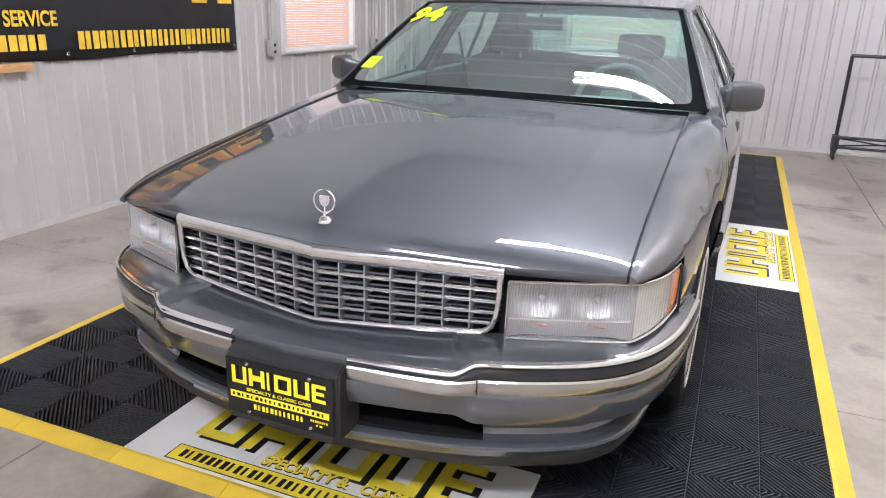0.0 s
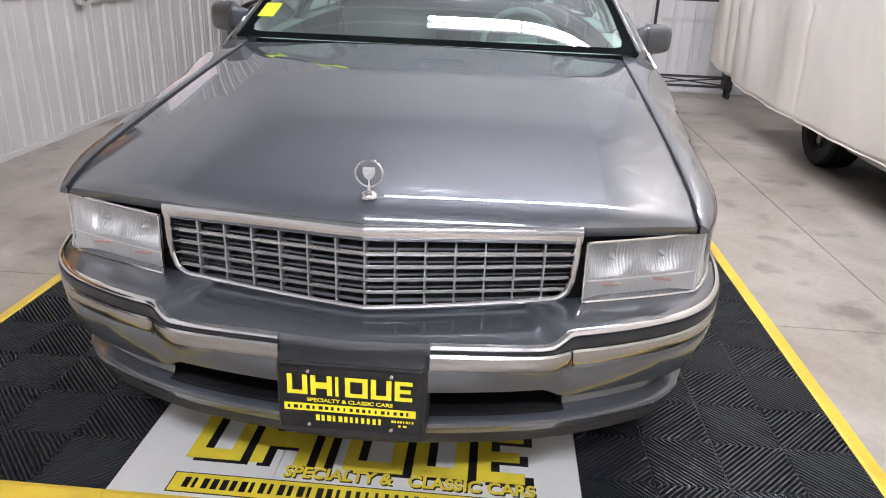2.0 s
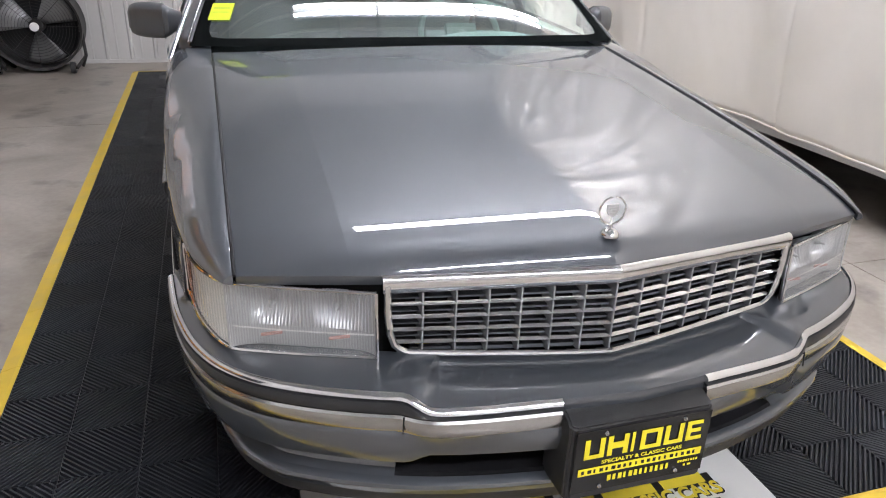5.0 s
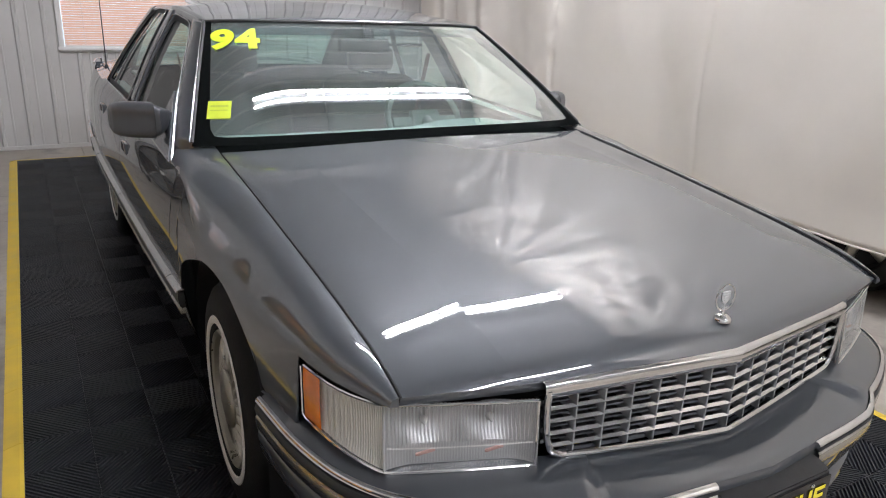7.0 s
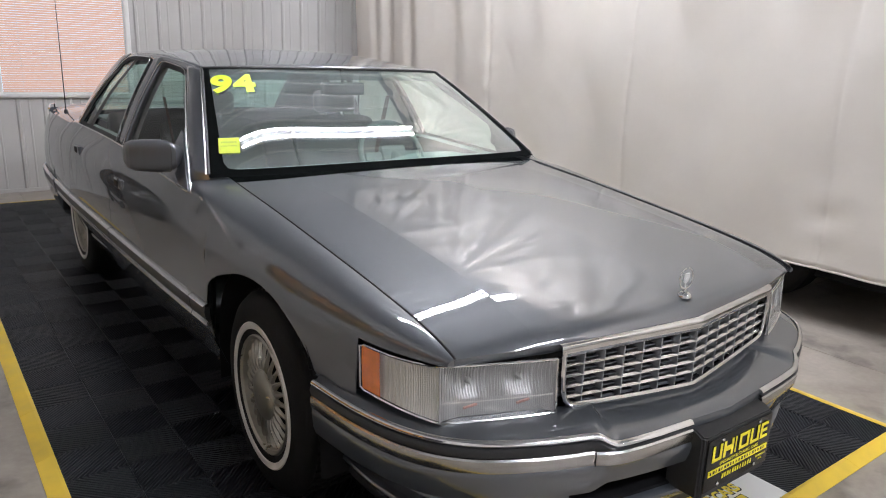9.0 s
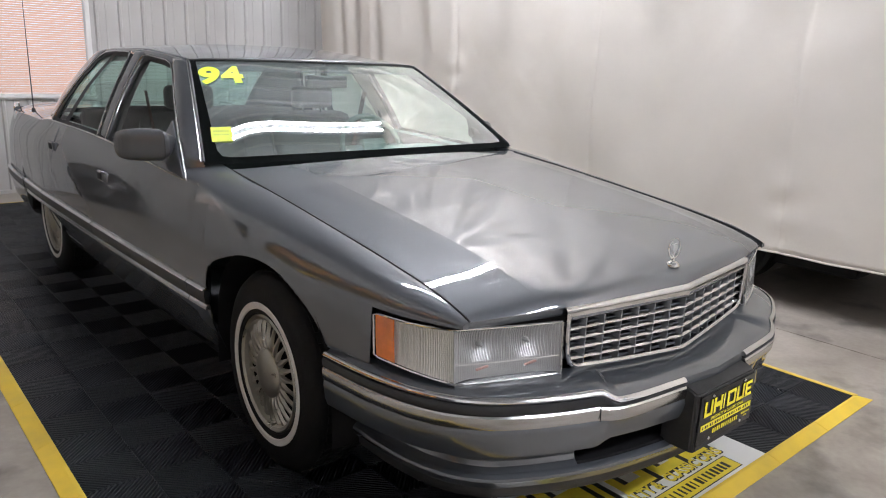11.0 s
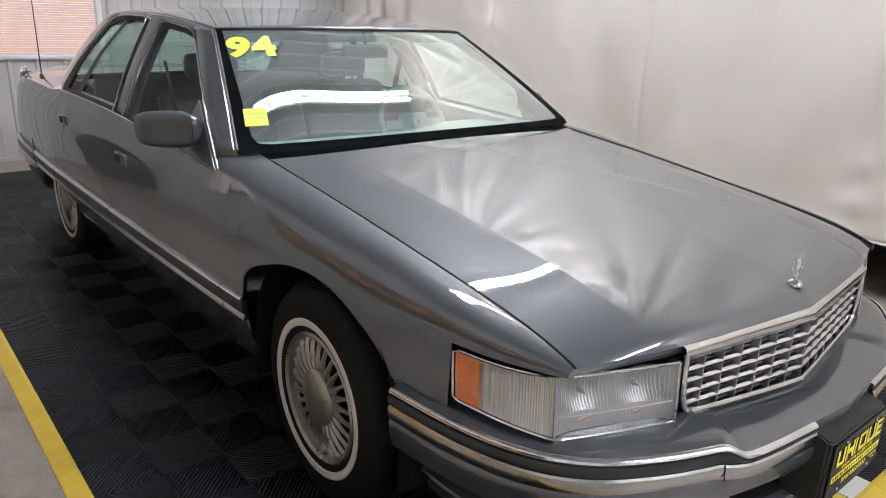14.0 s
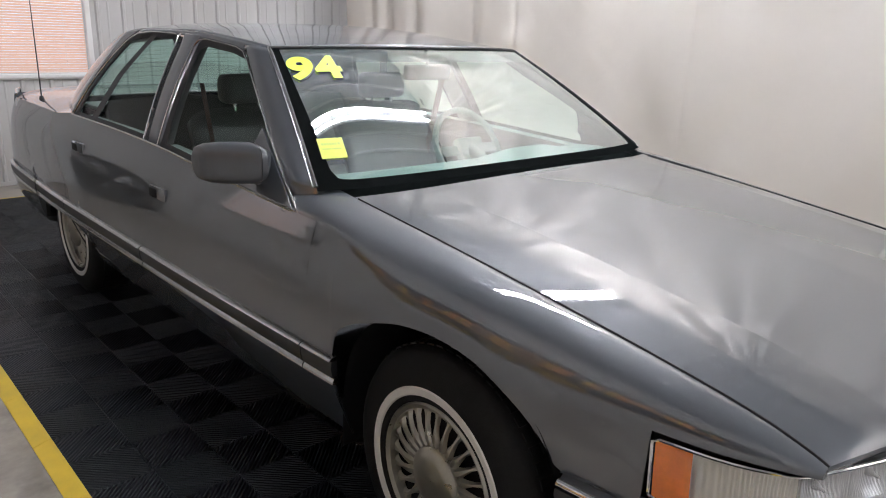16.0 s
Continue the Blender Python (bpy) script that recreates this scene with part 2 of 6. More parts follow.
def tube(points, r, sides=8, bm=None, caps=True):
    """A round bar along points."""
    bm = bm or bmesh.new()
    pts = [Vector(p) for p in points]
    rings = []
    for i, p in enumerate(pts):
        d = (pts[min(i + 1, len(pts) - 1)] - pts[max(i - 1, 0)]).normalized()
        a = d.orthogonal().normalized() if not rings else (rings[-1][1] - d * rings[-1][1].dot(d)).normalized()
        b = d.cross(a)
        rr = r[i] if isinstance(r, (list, tuple)) else r
        rings.append(([bm.verts.new(p + rr * (math.cos(k * math.tau / sides) * a + math.sin(k * math.tau / sides) * b)) for k in range(sides)], a))
    for (q, _), (s, _) in zip(rings, rings[1:]):
        for k in range(sides):
            bm.faces.new((q[k], q[(k + 1) % sides], s[(k + 1) % sides], s[k]))
    if caps:
        bm.faces.new(rings[0][0][::-1])
        bm.faces.new(rings[-1][0])
    return bm


def lathe(profile, n=48, bm=None, closed=False):
    """Turns (radius, along) pairs about the x axis."""
    bm = bm or bmesh.new()
    rings = [[bm.verts.new((a, r * math.cos(k * math.tau / n), r * math.sin(k * math.tau / n))) for k in range(n)] for r, a in profile]
    pairs = list(zip(rings, rings[1:])) + ([(rings[-1], rings[0])] if closed else [])
    for q, s in pairs:
        for k in range(n):
            bm.faces.new((q[k], q[(k + 1) % n], s[(k + 1) % n], s[k]))
    return bm


def pch(xs, ys):
    """Smooth shape-preserving curve through a few stations."""
    xs, ys = np.array(xs, float), np.array(ys, float)
    h, d = np.diff(xs), np.diff(ys) / np.diff(xs)
    m = np.zeros(len(xs))
    for i in range(1, len(xs) - 1):
        if d[i - 1] * d[i] > 0:
            w1, w2 = 2 * h[i] + h[i - 1], h[i] + 2 * h[i - 1]
            m[i] = (w1 + w2) / (w1 / d[i - 1] + w2 / d[i])
    m[0], m[-1] = d[0], d[-1]

    def f(x):
        x = min(max(x, xs[0]), xs[-1])
        i = min(int(np.searchsorted(xs, x, "right")) - 1, len(h) - 1)
        t = (x - xs[i]) / h[i]
        return float((1 + 2 * t) * (1 - t) ** 2 * ys[i] + t * (1 - t) ** 2 * h[i] * m[i]
                     + t * t * (3 - 2 * t) * ys[i + 1] + t * t * (t - 1) * h[i] * m[i + 1])
    return f


def lerp(a, b, t):
    return a + (b - a) * t


def mirror_copy(bm):
    """Adds the mirror image across the car's middle plane."""
    made = bmesh.ops.duplicate(bm, geom=bm.verts[:] + bm.edges[:] + bm.faces[:])
    vs = [g for g in made["geom"] if isinstance(g, bmesh.types.BMVert)]
    for v in vs:
        v.co.x = -v.co.x
    return bm


def lettering(text, size, material, m, name="lettering", parent=None, depth=0.001, label="", bold=0.0, width=None, align="CENTER"):
    cu = bpy.data.curves.new(name, "FONT")
    cu.body, cu.size, cu.extrude, cu.offset, cu.align_x = text, size, depth, bold, align
    ob = bpy.data.objects.new(name, cu)
    scene.collection.objects.link(ob)
    bpy.context.view_layer.update()
    me = bpy.data.meshes.new_from_object(ob.evaluated_get(bpy.context.evaluated_depsgraph_get()))
    bpy.data.objects.remove(ob)
    if width:
        xs = [v.co.x for v in me.vertices]
        k = width / (max(xs) - min(xs))
        for v in me.vertices:
            v.co.x *= k
    me.materials.clear()
    me.materials.append(material)
    out = new(name, me)
    out.parent = parent
    out.matrix_local = m
    if label:
        tagged(out, label)
    return out


# ---- room ----
X_L, X_R, Y_B, Y_F = -2.795, 5.6, 4.40, -8.4


def floor_slab():
    bm = bmesh.new()
    # slabs with sawn joints between them
    xs, ys = [X_L - 0.1, -0.9, 1.97, X_R + 0.1], [Y_F - 0.1, -4.6, -1.385, 1.85, Y_B + 0.1]
    for i in range(3):
        for j in range(4):
            box(xs[i] + 0.0025, xs[i + 1] - 0.0025, ys[j] + 0.0025, ys[j + 1] - 0.0025, -0.12, 0.0, bm=bm)
    ob = part("floor", bm, CONCRETE, smooth=False)
    tagged(ob, "stained polished concrete floor with sawn joints", "floor", kind="structure")
    bm = box(X_L - 0.1, X_R + 0.1, Y_F - 0.1, Y_B + 0.1, -0.2, -0.121)
    part("joint_bed", bm, DARK, ob, smooth=False)


def ribbed(length, z0, z1, pitch=0.229, depth=0.019, thick_=0.06):
    """Steel liner sheet: flat pans between trapezoid ribs, local x along the wall, ribs towards -y."""
    prof = []
    n = int(length / pitch)
    for i in range(n + 1):
        c = (i + 0.5) * pitch
        if c + 0.03 > length:
            break
        prof += [(c - 0.022, 0), (c - 0.010, -depth), (c + 0.010, -depth), (c + 0.022, 0)]
        prof += [(c + 0.085, 0), (c + 0.089, -0.004), (c + 0.099, -0.004), (c + 0.103, 0)]
    prof = [(0, 0)] + prof + [(length, 0)]
    bm = bmesh.new()
    a = [bm.verts.new((x, y, z0)) for x, y in prof]
    b = [bm.verts.new((x, y, z1)) for x, y in prof]
    for i in range(len(a) - 1):
        bm.faces.new((a[i], a[i + 1], b[i + 1], b[i]))
    c0, c1 = [bm.verts.new((x, thick_, z0)) for x in (0, length)], [bm.verts.new((x, thick_, z1)) for x in (0, length)]
    bm.faces.new((c0[1], c0[0], c1[0], c1[1]))
    bm.faces.new((a[0], b[0], c1[0], c0[0]))
    bm.faces.new((b[-1], a[-1], c0[1], c1[1]))
    bm.faces.new(list(reversed(b)) + [c1[0], c1[1]])
    bm.faces.new(a + [c0[1], c0[0]])
    return bm


def wall(name, pieces, m, label):
    """pieces: (from, to, z0, z1) stretches of ribbed sheet along the wall."""
    bm = bmesh.new()
    for s0, s1, z0, z1 in pieces:
        b2 = ribbed(s1 - s0, z0, z1)
        bmesh.ops.translate(b2, verts=b2.verts, vec=(s0, 0, 0))
        me = bpy.data.meshes.new("tmp")
        b2.to_mesh(me)
        b2.free()
        bm.from_mesh(me)
        bpy.data.meshes.remove(me)
    ob = part(name, bm, WALL, smooth=False)
    ob.matrix_world = m
    return tagged(ob, label, "wall", kind="structure")


floor_slab()
# back wall runs along x with a window from -0.93 to 0.21, side wall runs along y
BW0, BW1, BWZ0, BWZ1 = -0.93, 0.20, 0.945, 2.05
LW0, LW1, LWZ0, LWZ1 = 1.49, 2.66, 0.925, 2.03
wall("wall_north", [(0, BW0 - X_L, 0, CEIL), (BW0 - X_L, BW1 - X_L, 0, BWZ0), (BW0 - X_L, BW1 - X_L, BWZ1, CEIL),
                    (BW1 - X_L, X_R - X_L, 0, CEIL)], pose(X_L, Y_B, 0), "white ribbed steel wall with a blind-covered window")
wall("wall_west", [(0, LW0 - Y_F, 0, CEIL), (LW0 - Y_F, LW1 - Y_F, 0, LWZ0), (LW0 - Y_F, LW1 - Y_F, LWZ1, CEIL),
                   (LW1 - Y_F, Y_B - Y_F, 0, CEIL)], pose(X_L, Y_F, 0, 0, 0, 90), "white ribbed steel side wall behind the banner")
wall("wall_east", [(0, Y_B - Y_F, 0, CEIL)], pose(X_R, Y_B, 0, 0, 0, -90), "white ribbed steel wall behind the curtain")
wall("wall_south", [(0, X_R - X_L, 0, CEIL)], pose(X_R, Y_F, 0, 0, 0, 180), "white ribbed steel wall")

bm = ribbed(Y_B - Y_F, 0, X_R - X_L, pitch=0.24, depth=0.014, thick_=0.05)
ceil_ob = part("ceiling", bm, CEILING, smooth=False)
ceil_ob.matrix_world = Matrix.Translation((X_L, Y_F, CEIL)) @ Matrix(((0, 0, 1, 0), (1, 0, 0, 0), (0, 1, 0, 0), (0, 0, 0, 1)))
ceil_ob.data.materials.append(LITRIB)
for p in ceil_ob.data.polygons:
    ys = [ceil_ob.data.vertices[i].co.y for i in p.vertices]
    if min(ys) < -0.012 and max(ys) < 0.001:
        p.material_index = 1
tagged(ceil_ob, "pale grey steel ceiling sheet, toned dimmer than the walls, with lightened raised ribs", "ceiling", kind="structure")

for nm, x0, x1, y0, y1 in (("baseboard", X_L, X_R, Y_B - 0.022, Y_B - 0.002), ("baseboard", X_L + 0.002, X_L + 0.022, Y_F, Y_B - 0.03)):
    tagged(part(nm, box(x0, x1, y0, y1, 0, 0.035, 0.003), WALL, smooth=False), "white steel base channel along the wall", "baseboard", kind="structure")


def window(name, w, z0, z1, m, label):
    """Window with trim, sill, glass and a lowered slatted blind, facing local -y."""
    win = thing(name, label, "window", kind="structure")
    win.matrix_world = m
    h = z1 - z0
    t = 0.045
    for nm, b in (("window_frame", (-t, w + t, -0.03, 0.06, -t, 0)), ("window_frame", (-t, w + t, -0.03, 0.06, h, h + t)),
                  ("window_frame", (-t, 0, -0.03, 0.06, 0, h)), ("window_frame", (w, w + t, -0.03, 0.06, 0, h))):
        part(nm, box(*b, 0.003), WHITE, win)
    part("window_sill", box(-t - 0.01, w + t + 0.01, -0.055, -0.031, -0.03, 0.0, 0.004), WHITE, win)
    ob = part("pane", box(0, w, 0.05, 0.054, 0, h), glass("window pane", (0.93, 0.95, 0.95)), win, smooth=False)
    ob.visible_shadow = False
    part("headrail", box(0.005, w - 0.005, -0.01, 0.03, h - 0.04, h - 0.002, 0.004), WHITE, win)
    n = int((h - 0.05) / 0.0215)
    slat = bmesh.new()
    grid(lambda u, v: (0.008 + u * (w - 0.016), (v - 0.5) * 0.016, (v - 0.5) * 0.018 + 0.0012 * (1 - (2 * v - 1) ** 2)), 1, 3, slat)
    first = None
    for i in range(n):
        z = 0.012 + i * 0.0215
        if first is None:
            first = part("slat", slat, BLIND, win)
            first.location = (0, 0.012, z)
        else:
            s = new("slat", first.data)
            s.parent, s.location = win, (0, 0.012, z)
    for x in (0.18, w - 0.18):
        part("cord", tube([(x, 0.0, 0), (x, 0.0, h - 0.03)], 0.0012, 5), WHITE, win)
    part("bottom_rail", box(0.006, w - 0.006, 0.002, 0.022, -0.001, 0.012, 0.003), WHITE, win)
    return win


window("window_1", BW1 - BW0, BWZ0, BWZ1, pose(BW0, Y_B - 0.0, BWZ0), "white framed window with a closed tan slatted blind")
window("window_2", LW1 - LW0, LWZ0, LWZ1, pose(X_L, LW0, LWZ0, 0, 0, 90), "white framed side window with a closed tan slatted blind")


def strip_light(x, y, group="ceiling strip lights"):
    lt = thing("ceiling_or_fill_light", "white fluorescent strip light hung close under the ceiling, reflected row or added fill", "light", group, at=(x, y, LIGHT_Z))
    part("housing", box(-0.42, 0.42, -0.10, 0.10, -0.05, -0.001, 0.008), WHITE, lt)
    for s in (-0.055, 0.055):
        part("tube", tube([(-0.405, s, -0.067), (0.405, s, -0.067)], 0.016, 10), TUBE, lt)
    for s in (-0.3, 0.3):
        part("hanging_rod", tube([(s, 0, -0.004), (s, 0, CEIL - LIGHT_Z)], 0.003, 5), BLACKMETAL, lt)
    return lt


lamp0 = strip_light(0.08, -0.12)
# unseen fill added: three at y -5.9 for the nose, one behind the curtain
for xx, yy in ((0.93, -0.12), (1.78, -0.12), (-0.4, -5.9), (0.46, -5.9), (1.32, -5.9), (3.4, 1.2)):
    copy_thing(lamp0, pose(xx, yy, LIGHT_Z))


# ---- floor mat ----
MX0, MX1, MY0, TS = -1.445, 1.355, -2.61, 0.40
NX, NY = 7, 16
MY1 = MY0 + NY * TS
ZT = 0.016


def tile_mesh():
    """One tile: four ribbed quarters whose ribs alternate between the two diagonals, over a thin grid base."""
    vs, fs = [], []

    def bar(p, q, w, z0, z1, top=(1.25, 0.8)):
        d = (Vector(q) - Vector(p)).normalized()
        n = Vector((-d.y, d.x)) * (w / 2)
        k = len(vs)
        for z, f in ((z0, top[0]), (z1, top[1])):
            for c in (Vector(p) + n * f, Vector(q) + n * f, Vector(q) - n * f, Vector(p) - n * f):
                vs.append((c.x, c.y, z))
        fs.extend([(k + 4, k + 5, k + 6, k + 7), (k, k + 1, k + 5, k + 4), (k + 1, k + 2, k + 6, k + 5), (k + 2, k + 3, k + 7, k + 6), (k + 3, k, k + 4, k + 7)])

    h = TS / 2
    for i in range(2):
        for j in range(2):
            x0, y0 = i * h, j * h
            flip = (i + j) % 2
            n = 11
            for k in range(1, 2 * n):
                c = k * h / n
                a = (max(0, c - h), min(h, c))
                b = (min(h, c), max(0, c - h))
                m_ = 0.003
                a = (min(max(a[0], m_), h - m_), min(max(a[1], m_), h - m_))
                b = (min(max(b[0], m_), h - m_), min(max(b[1], m_), h - m_))
                if abs(a[0] - b[0]) < 0.006:
                    continue
                if flip:
                    a, b = (h - a[0], a[1]), (h - b[0], b[1])
                bar((x0 + a[0], y0 + a[1]), (x0 + b[0], y0 + b[1]), 0.0075, 0.006, ZT, (1.38, 0.65))
    for s in (0.0012, h, TS - 0.0012):
        bar((s, 0.001), (s, TS - 0.001), 0.0022, 0.004, ZT - 0.001)
        bar((0.001, s), (TS - 0.001, s), 0.0022, 0.004, ZT - 0.001)
    k = len(vs)
    vs.extend([(0.001, 0.001, 0.002), (TS - 0.001, 0.001, 0.002), (TS - 0.001, TS - 0.001, 0.002), (0.001, TS - 0.001, 0.002)])
    fs.append((k, k + 1, k + 2, k + 3))
    me = bpy.data.meshes.new("tile")
    me.from_pydata(vs, [], fs)
    me.materials.append(TILE)
    return me


mat_thing = thing("floor_mat", "black ribbed plastic tile mat with yellow edging", "floor mat", kind="structure", at=(MX0, MY0, 0))
tile_me = tile_mesh()
for i in range(NX):
    for j in range(NY):
        if (2 <= i <= 4 and j == 0) or (i == 6 and 6 <= j <= 8):
            continue
        t_ob = new("tile", tile_me)
        t_ob.parent = mat_thing
        t_ob.location = (i * TS, j * TS, 0)


def edging(n, corner):
    """One ramped yellow edge strip as long as a tile, with its outer side sloping down."""
    w = 0.060
    bm = bmesh.new()
    prof = [(0.0, 0.0), (0.0, ZT), (-0.012, ZT + 0.001), (-w, 0.003), (-w, 0.0)]
    l0, l1 = 0.0008, n * TS - 0.0008
    a = [bm.verts.new((l0, y, z)) for y, z in prof]
    b = [bm.verts.new((l1 if not corner else l1 + (-y), y, z)) for y, z in prof]
    for i in range(len(prof)):
        j = (i + 1) % len(prof)
        bm.faces.new((a[i], a[j], b[j], b[i]))
    bm.faces.new(a[::-1])
    bm.faces.new(b)
    return bm


def edge_run(p, ang, n):
    first = part("edging", edging(1, False), YELLOW, mat_thing, smooth=False)
    c = part("edging", edging(1, True), YELLOW, mat_thing, smooth=False)
    for k in range(n):
        o = c if k == n - 1 else (first if k == 0 else new("edging", first.data))
        o.parent = mat_thing
        o.matrix_local = pose(p[0], p[1], 0, 0, 0, ang) @ Matrix.Translation((k * TS, 0, 0))


L_, W_ = NY * TS, NX * TS
edge_run((0, 0), 0, NX)
edge_run((W_, 0), 90, NY)
edge_run((W_, L_), 180, NX)
edge_run((0, L_), 270, NY)


def floor_sign(m):
    """White three-tile panel with a yellow logo block row, a line of words and a yellow web-address strip."""
    sg = thing("floor_sign", "white floor panel printed in yellow and black, set into the mat", "sign", "floor signs")
    sg.matrix_world = m
    for i in range(3):
        part("panel", box(i * TS + 0.0006, (i + 1) * TS - 0.0006, 0.0006, TS - 0.0006, 0.001, ZT, 0.0008), PANEL, sg, smooth=False)
    z = ZT + 0.0006
    logo_blocks(sg, 0.60, 0.255, 0.91, 0.215, z, SIGNYELLOW, SIGNBLACK)
    for words, wx, ww in (("SPECIALTY &", 0.565, 0.29), ("CLASSIC CARS", 0.915, 0.33)):
        lettering(words, 0.058, SIGNYELLOW, pose(wx, 0.105, z + 0.0004), "word_line", sg, 0.0002, "yellow words with a black shadow", bold=0.002, width=ww)
        lettering(words, 0.058, SIGNBLACK, pose(wx + 0.004, 0.1, z), "word_shadow", sg, 0.0002, "", bold=0.002, width=ww)
    part("strip_border", box(0.145, 1.055, 0.012, 0.088, z - 0.0004, z, 0), SIGNBLACK, sg, smooth=False)
    part("address_strip", box(0.149, 1.051, 0.016, 0.084, z - 0.0003, z + 0.0006, 0), SIGNYELLOW, sg, smooth=False)
    letter_bars(sg, 0.60, 0.05, 0.84, 0.038, z + 0.0008, SIGNBLACK, 34, gap=0.5)
    return sg


def logo_blocks(parent, cx, cy, w, h, z, front, back):
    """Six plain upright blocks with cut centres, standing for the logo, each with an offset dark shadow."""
    widths = [1.0, 1.05, 0.32, 1.1, 1.0, 0.86]
    tot = sum(widths) + 0.16 * 5
    x = cx - w / 2
    k = w / tot
    for i, bw in enumerate(widths):
        ww = bw * k
        for nm, mt, dx, dz in (("logo_shadow", back, 0.022 * h / 0.2, 0), ("logo_block", front, 0, 0.0006)):
            bm = bmesh.new()
            t = min(0.25 * k, ww / 2)
            yb, yt = cy - h / 2, cy + h / 2
            rects = [(x, x + t, yb, yt)]
            if bw > 0.5:
                rects.append((x + ww - t, x + ww, yb, yt) if i != 5 else (x + t, x + ww, yt - 0.2 * h, yt))
                if i in (0, 3, 4, 5):
                    rects.append((x + t, x + ww - (t if i != 5 else 0), yb, yb + 0.2 * h))
                if i == 3:
                    rects.append((x + t, x + ww - t, yt - 0.2 * h, yt))
                if i in (1,):
                    rects.append((x + t, x + ww - t, cy - 0.16 * h, cy + 0.16 * h))
                if i == 5:
                    rects.append((x + t, x + ww * 0.9, cy - 0.1 * h, cy + 0.1 * h))
            for a, b, c, d in rects:
                box(a + dx, b + dx, c - dx * 0.5, d - dx * 0.5, z + dz - 0.0004, z + dz, bm=bm)
            part(nm, bm, mt, parent, smooth=False)
        x += ww + 0.16 * k


def letter_bars(parent, cx, cy, w, h, z, material, n, name="print_line", gap=0.35):
    """A row of plain bars in place of a line of print."""
    rnd = random.Random(n * 7 + 1)
    bm = bmesh.new()
    k = w / n
    for i in range(n):
        a = cx - w / 2 + i * k
        g = gap * (0.6 + 0.8 * rnd.random())
        box(a, a + k * (1 - g), cy - h / 2, cy + h / 2, z - 0.0003, z, bm=bm)
    return part(name, bm, material, parent, smooth=False)


floor_sign(pose(MX0 + 2 * TS, MY0, 0))
floor_sign(pose(MX0 + 7 * TS, MY0 + 6 * TS, 0, 0, 0, 90))


# ---- curtain and what stands behind and beside it ----
def curtain():
    y0, y1, z1 = -6.4, 3.3, CEIL - 0.035
    rnd = random.Random(4)
    waves = [(rnd.uniform(0.5, 1.0), rnd.uniform(0, 6.28), 0.020) for _ in range(3)] + [(rnd.uniform(2.2, 4.0), rnd.uniform(0, 6.28), 0.007) for _ in range(3)]
    seams = [-6.17, -4.70, -3.23, -1.77, -0.315, 1.15, 2.62]

    def f(u, v):
        y = lerp(y0, y1, u)
        z = lerp(0.345, z1, v)
        s = 0.0
        for w, p, a in waves:
            s += a * math.sin(w * y * 2.1 + p + 0.5 * math.sin(y * 0.9 + v * 1.2))
        # a few long soft folds, deeper towards the far end where the cloth is gathered
        for c, wd, a in ((-2.05, 0.12, 0.014), (-0.62, 0.10, 0.016), (0.10, 0.14, 0.010), (1.35, 0.12, 0.018), (1.62, 0.08, 0.016), (2.3, 0.09, 0.07), (2.72, 0.08, 0.06), (2.95, 0.07, 0.05)):
            cc = c + 0.16 * (v - 0.5) - 0.20 * max(0, 0.4 - v) ** 1.5
            s += a * math.exp(-((y - cc) / wd) ** 2) * (0.35 + 0.65 * v)
        for i, c in enumerate(seams):
            d = y - c - 0.012 * math.sin(z * 4 + i)
            # the seam draws the cloth in and puckers it
            s += 0.014 * math.exp(-abs(d) / 0.018) + 0.007 * math.exp(-(d / 0.10) ** 2) * math.sin(z * 21 + 5 * d + 2 * math.sin(z * 6 + i)) * (0.5 + 0.5 * math.sin(z * 3.1 + i * 2))
            # folds that fan out from each point where the cloth is hooked up, and swags that bow between them
            dz = z1 + 0.03 - z
            r, th = math.hypot(y - c, dz), math.atan2(y - c, dz)
            if r < 3.6:
                fade = min(1, r / 0.16) * math.exp(-(r / 2.0) ** 2)
                s += 0.032 * fade * (math.sin(17 * th + i) + 0.6 * math.sin(37 * th + 2 * i + 3 * math.sin(3 * th)))
            m = c + 0.735
            q = math.hypot((y - m) / 0.60, dz / 1.05)
            s += 0.045 * math.sin(9.0 * q + i) * math.exp(-((y - m) / 0.55) ** 4) * max(0, 1 - abs(q - 0.6) / 0.6)
        s += 0.026 * noise.noise(Vector((y * 1.3, z * 0.9, 3.3)))
        s += 0.012 * noise.noise(Vector((y * 3.2 + z * 1.5, z * 1.6, 1.3))) + 0.004 * noise.noise(Vector((y * 9 - z * 4, z * 5, 5.3)))
        low = 0.345 + 0.02 * noise.noise(Vector((y * 2.0, 0, 7))) + 0.15 * max(0, (y - 1.0) / 2.3) ** 1.6
        return (2.27 + s + 0.05 * (1 - v) ** 2, y, lerp(low, z1, v))

    cu = thing("curtain", "off-white cloth curtain hanging in loose folds above the floor", "curtain")
    ob = part("cloth", grid(f, 560, 110), CLOTH, cu, sharp=80)
    thick(ob, 0.003)
    part("hem", tube([f(i / 280, 0.0) for i in range(281)], 0.007, 6), CLOTH, cu)
    part("rail", tube([(2.3, y0, CEIL - 0.05), (2.3, y1 + 0.1, CEIL - 0.05)], 0.016, 10), BLACKMETAL, cu)
    for c in seams:
        part("hook", tube([(2.3, c, CEIL - 0.05), (2.285, c, CEIL - 0.07), (2.275, c, CEIL - 0.09)], 0.005, 6), BLACKMETAL, cu)
    return cu


curtain()


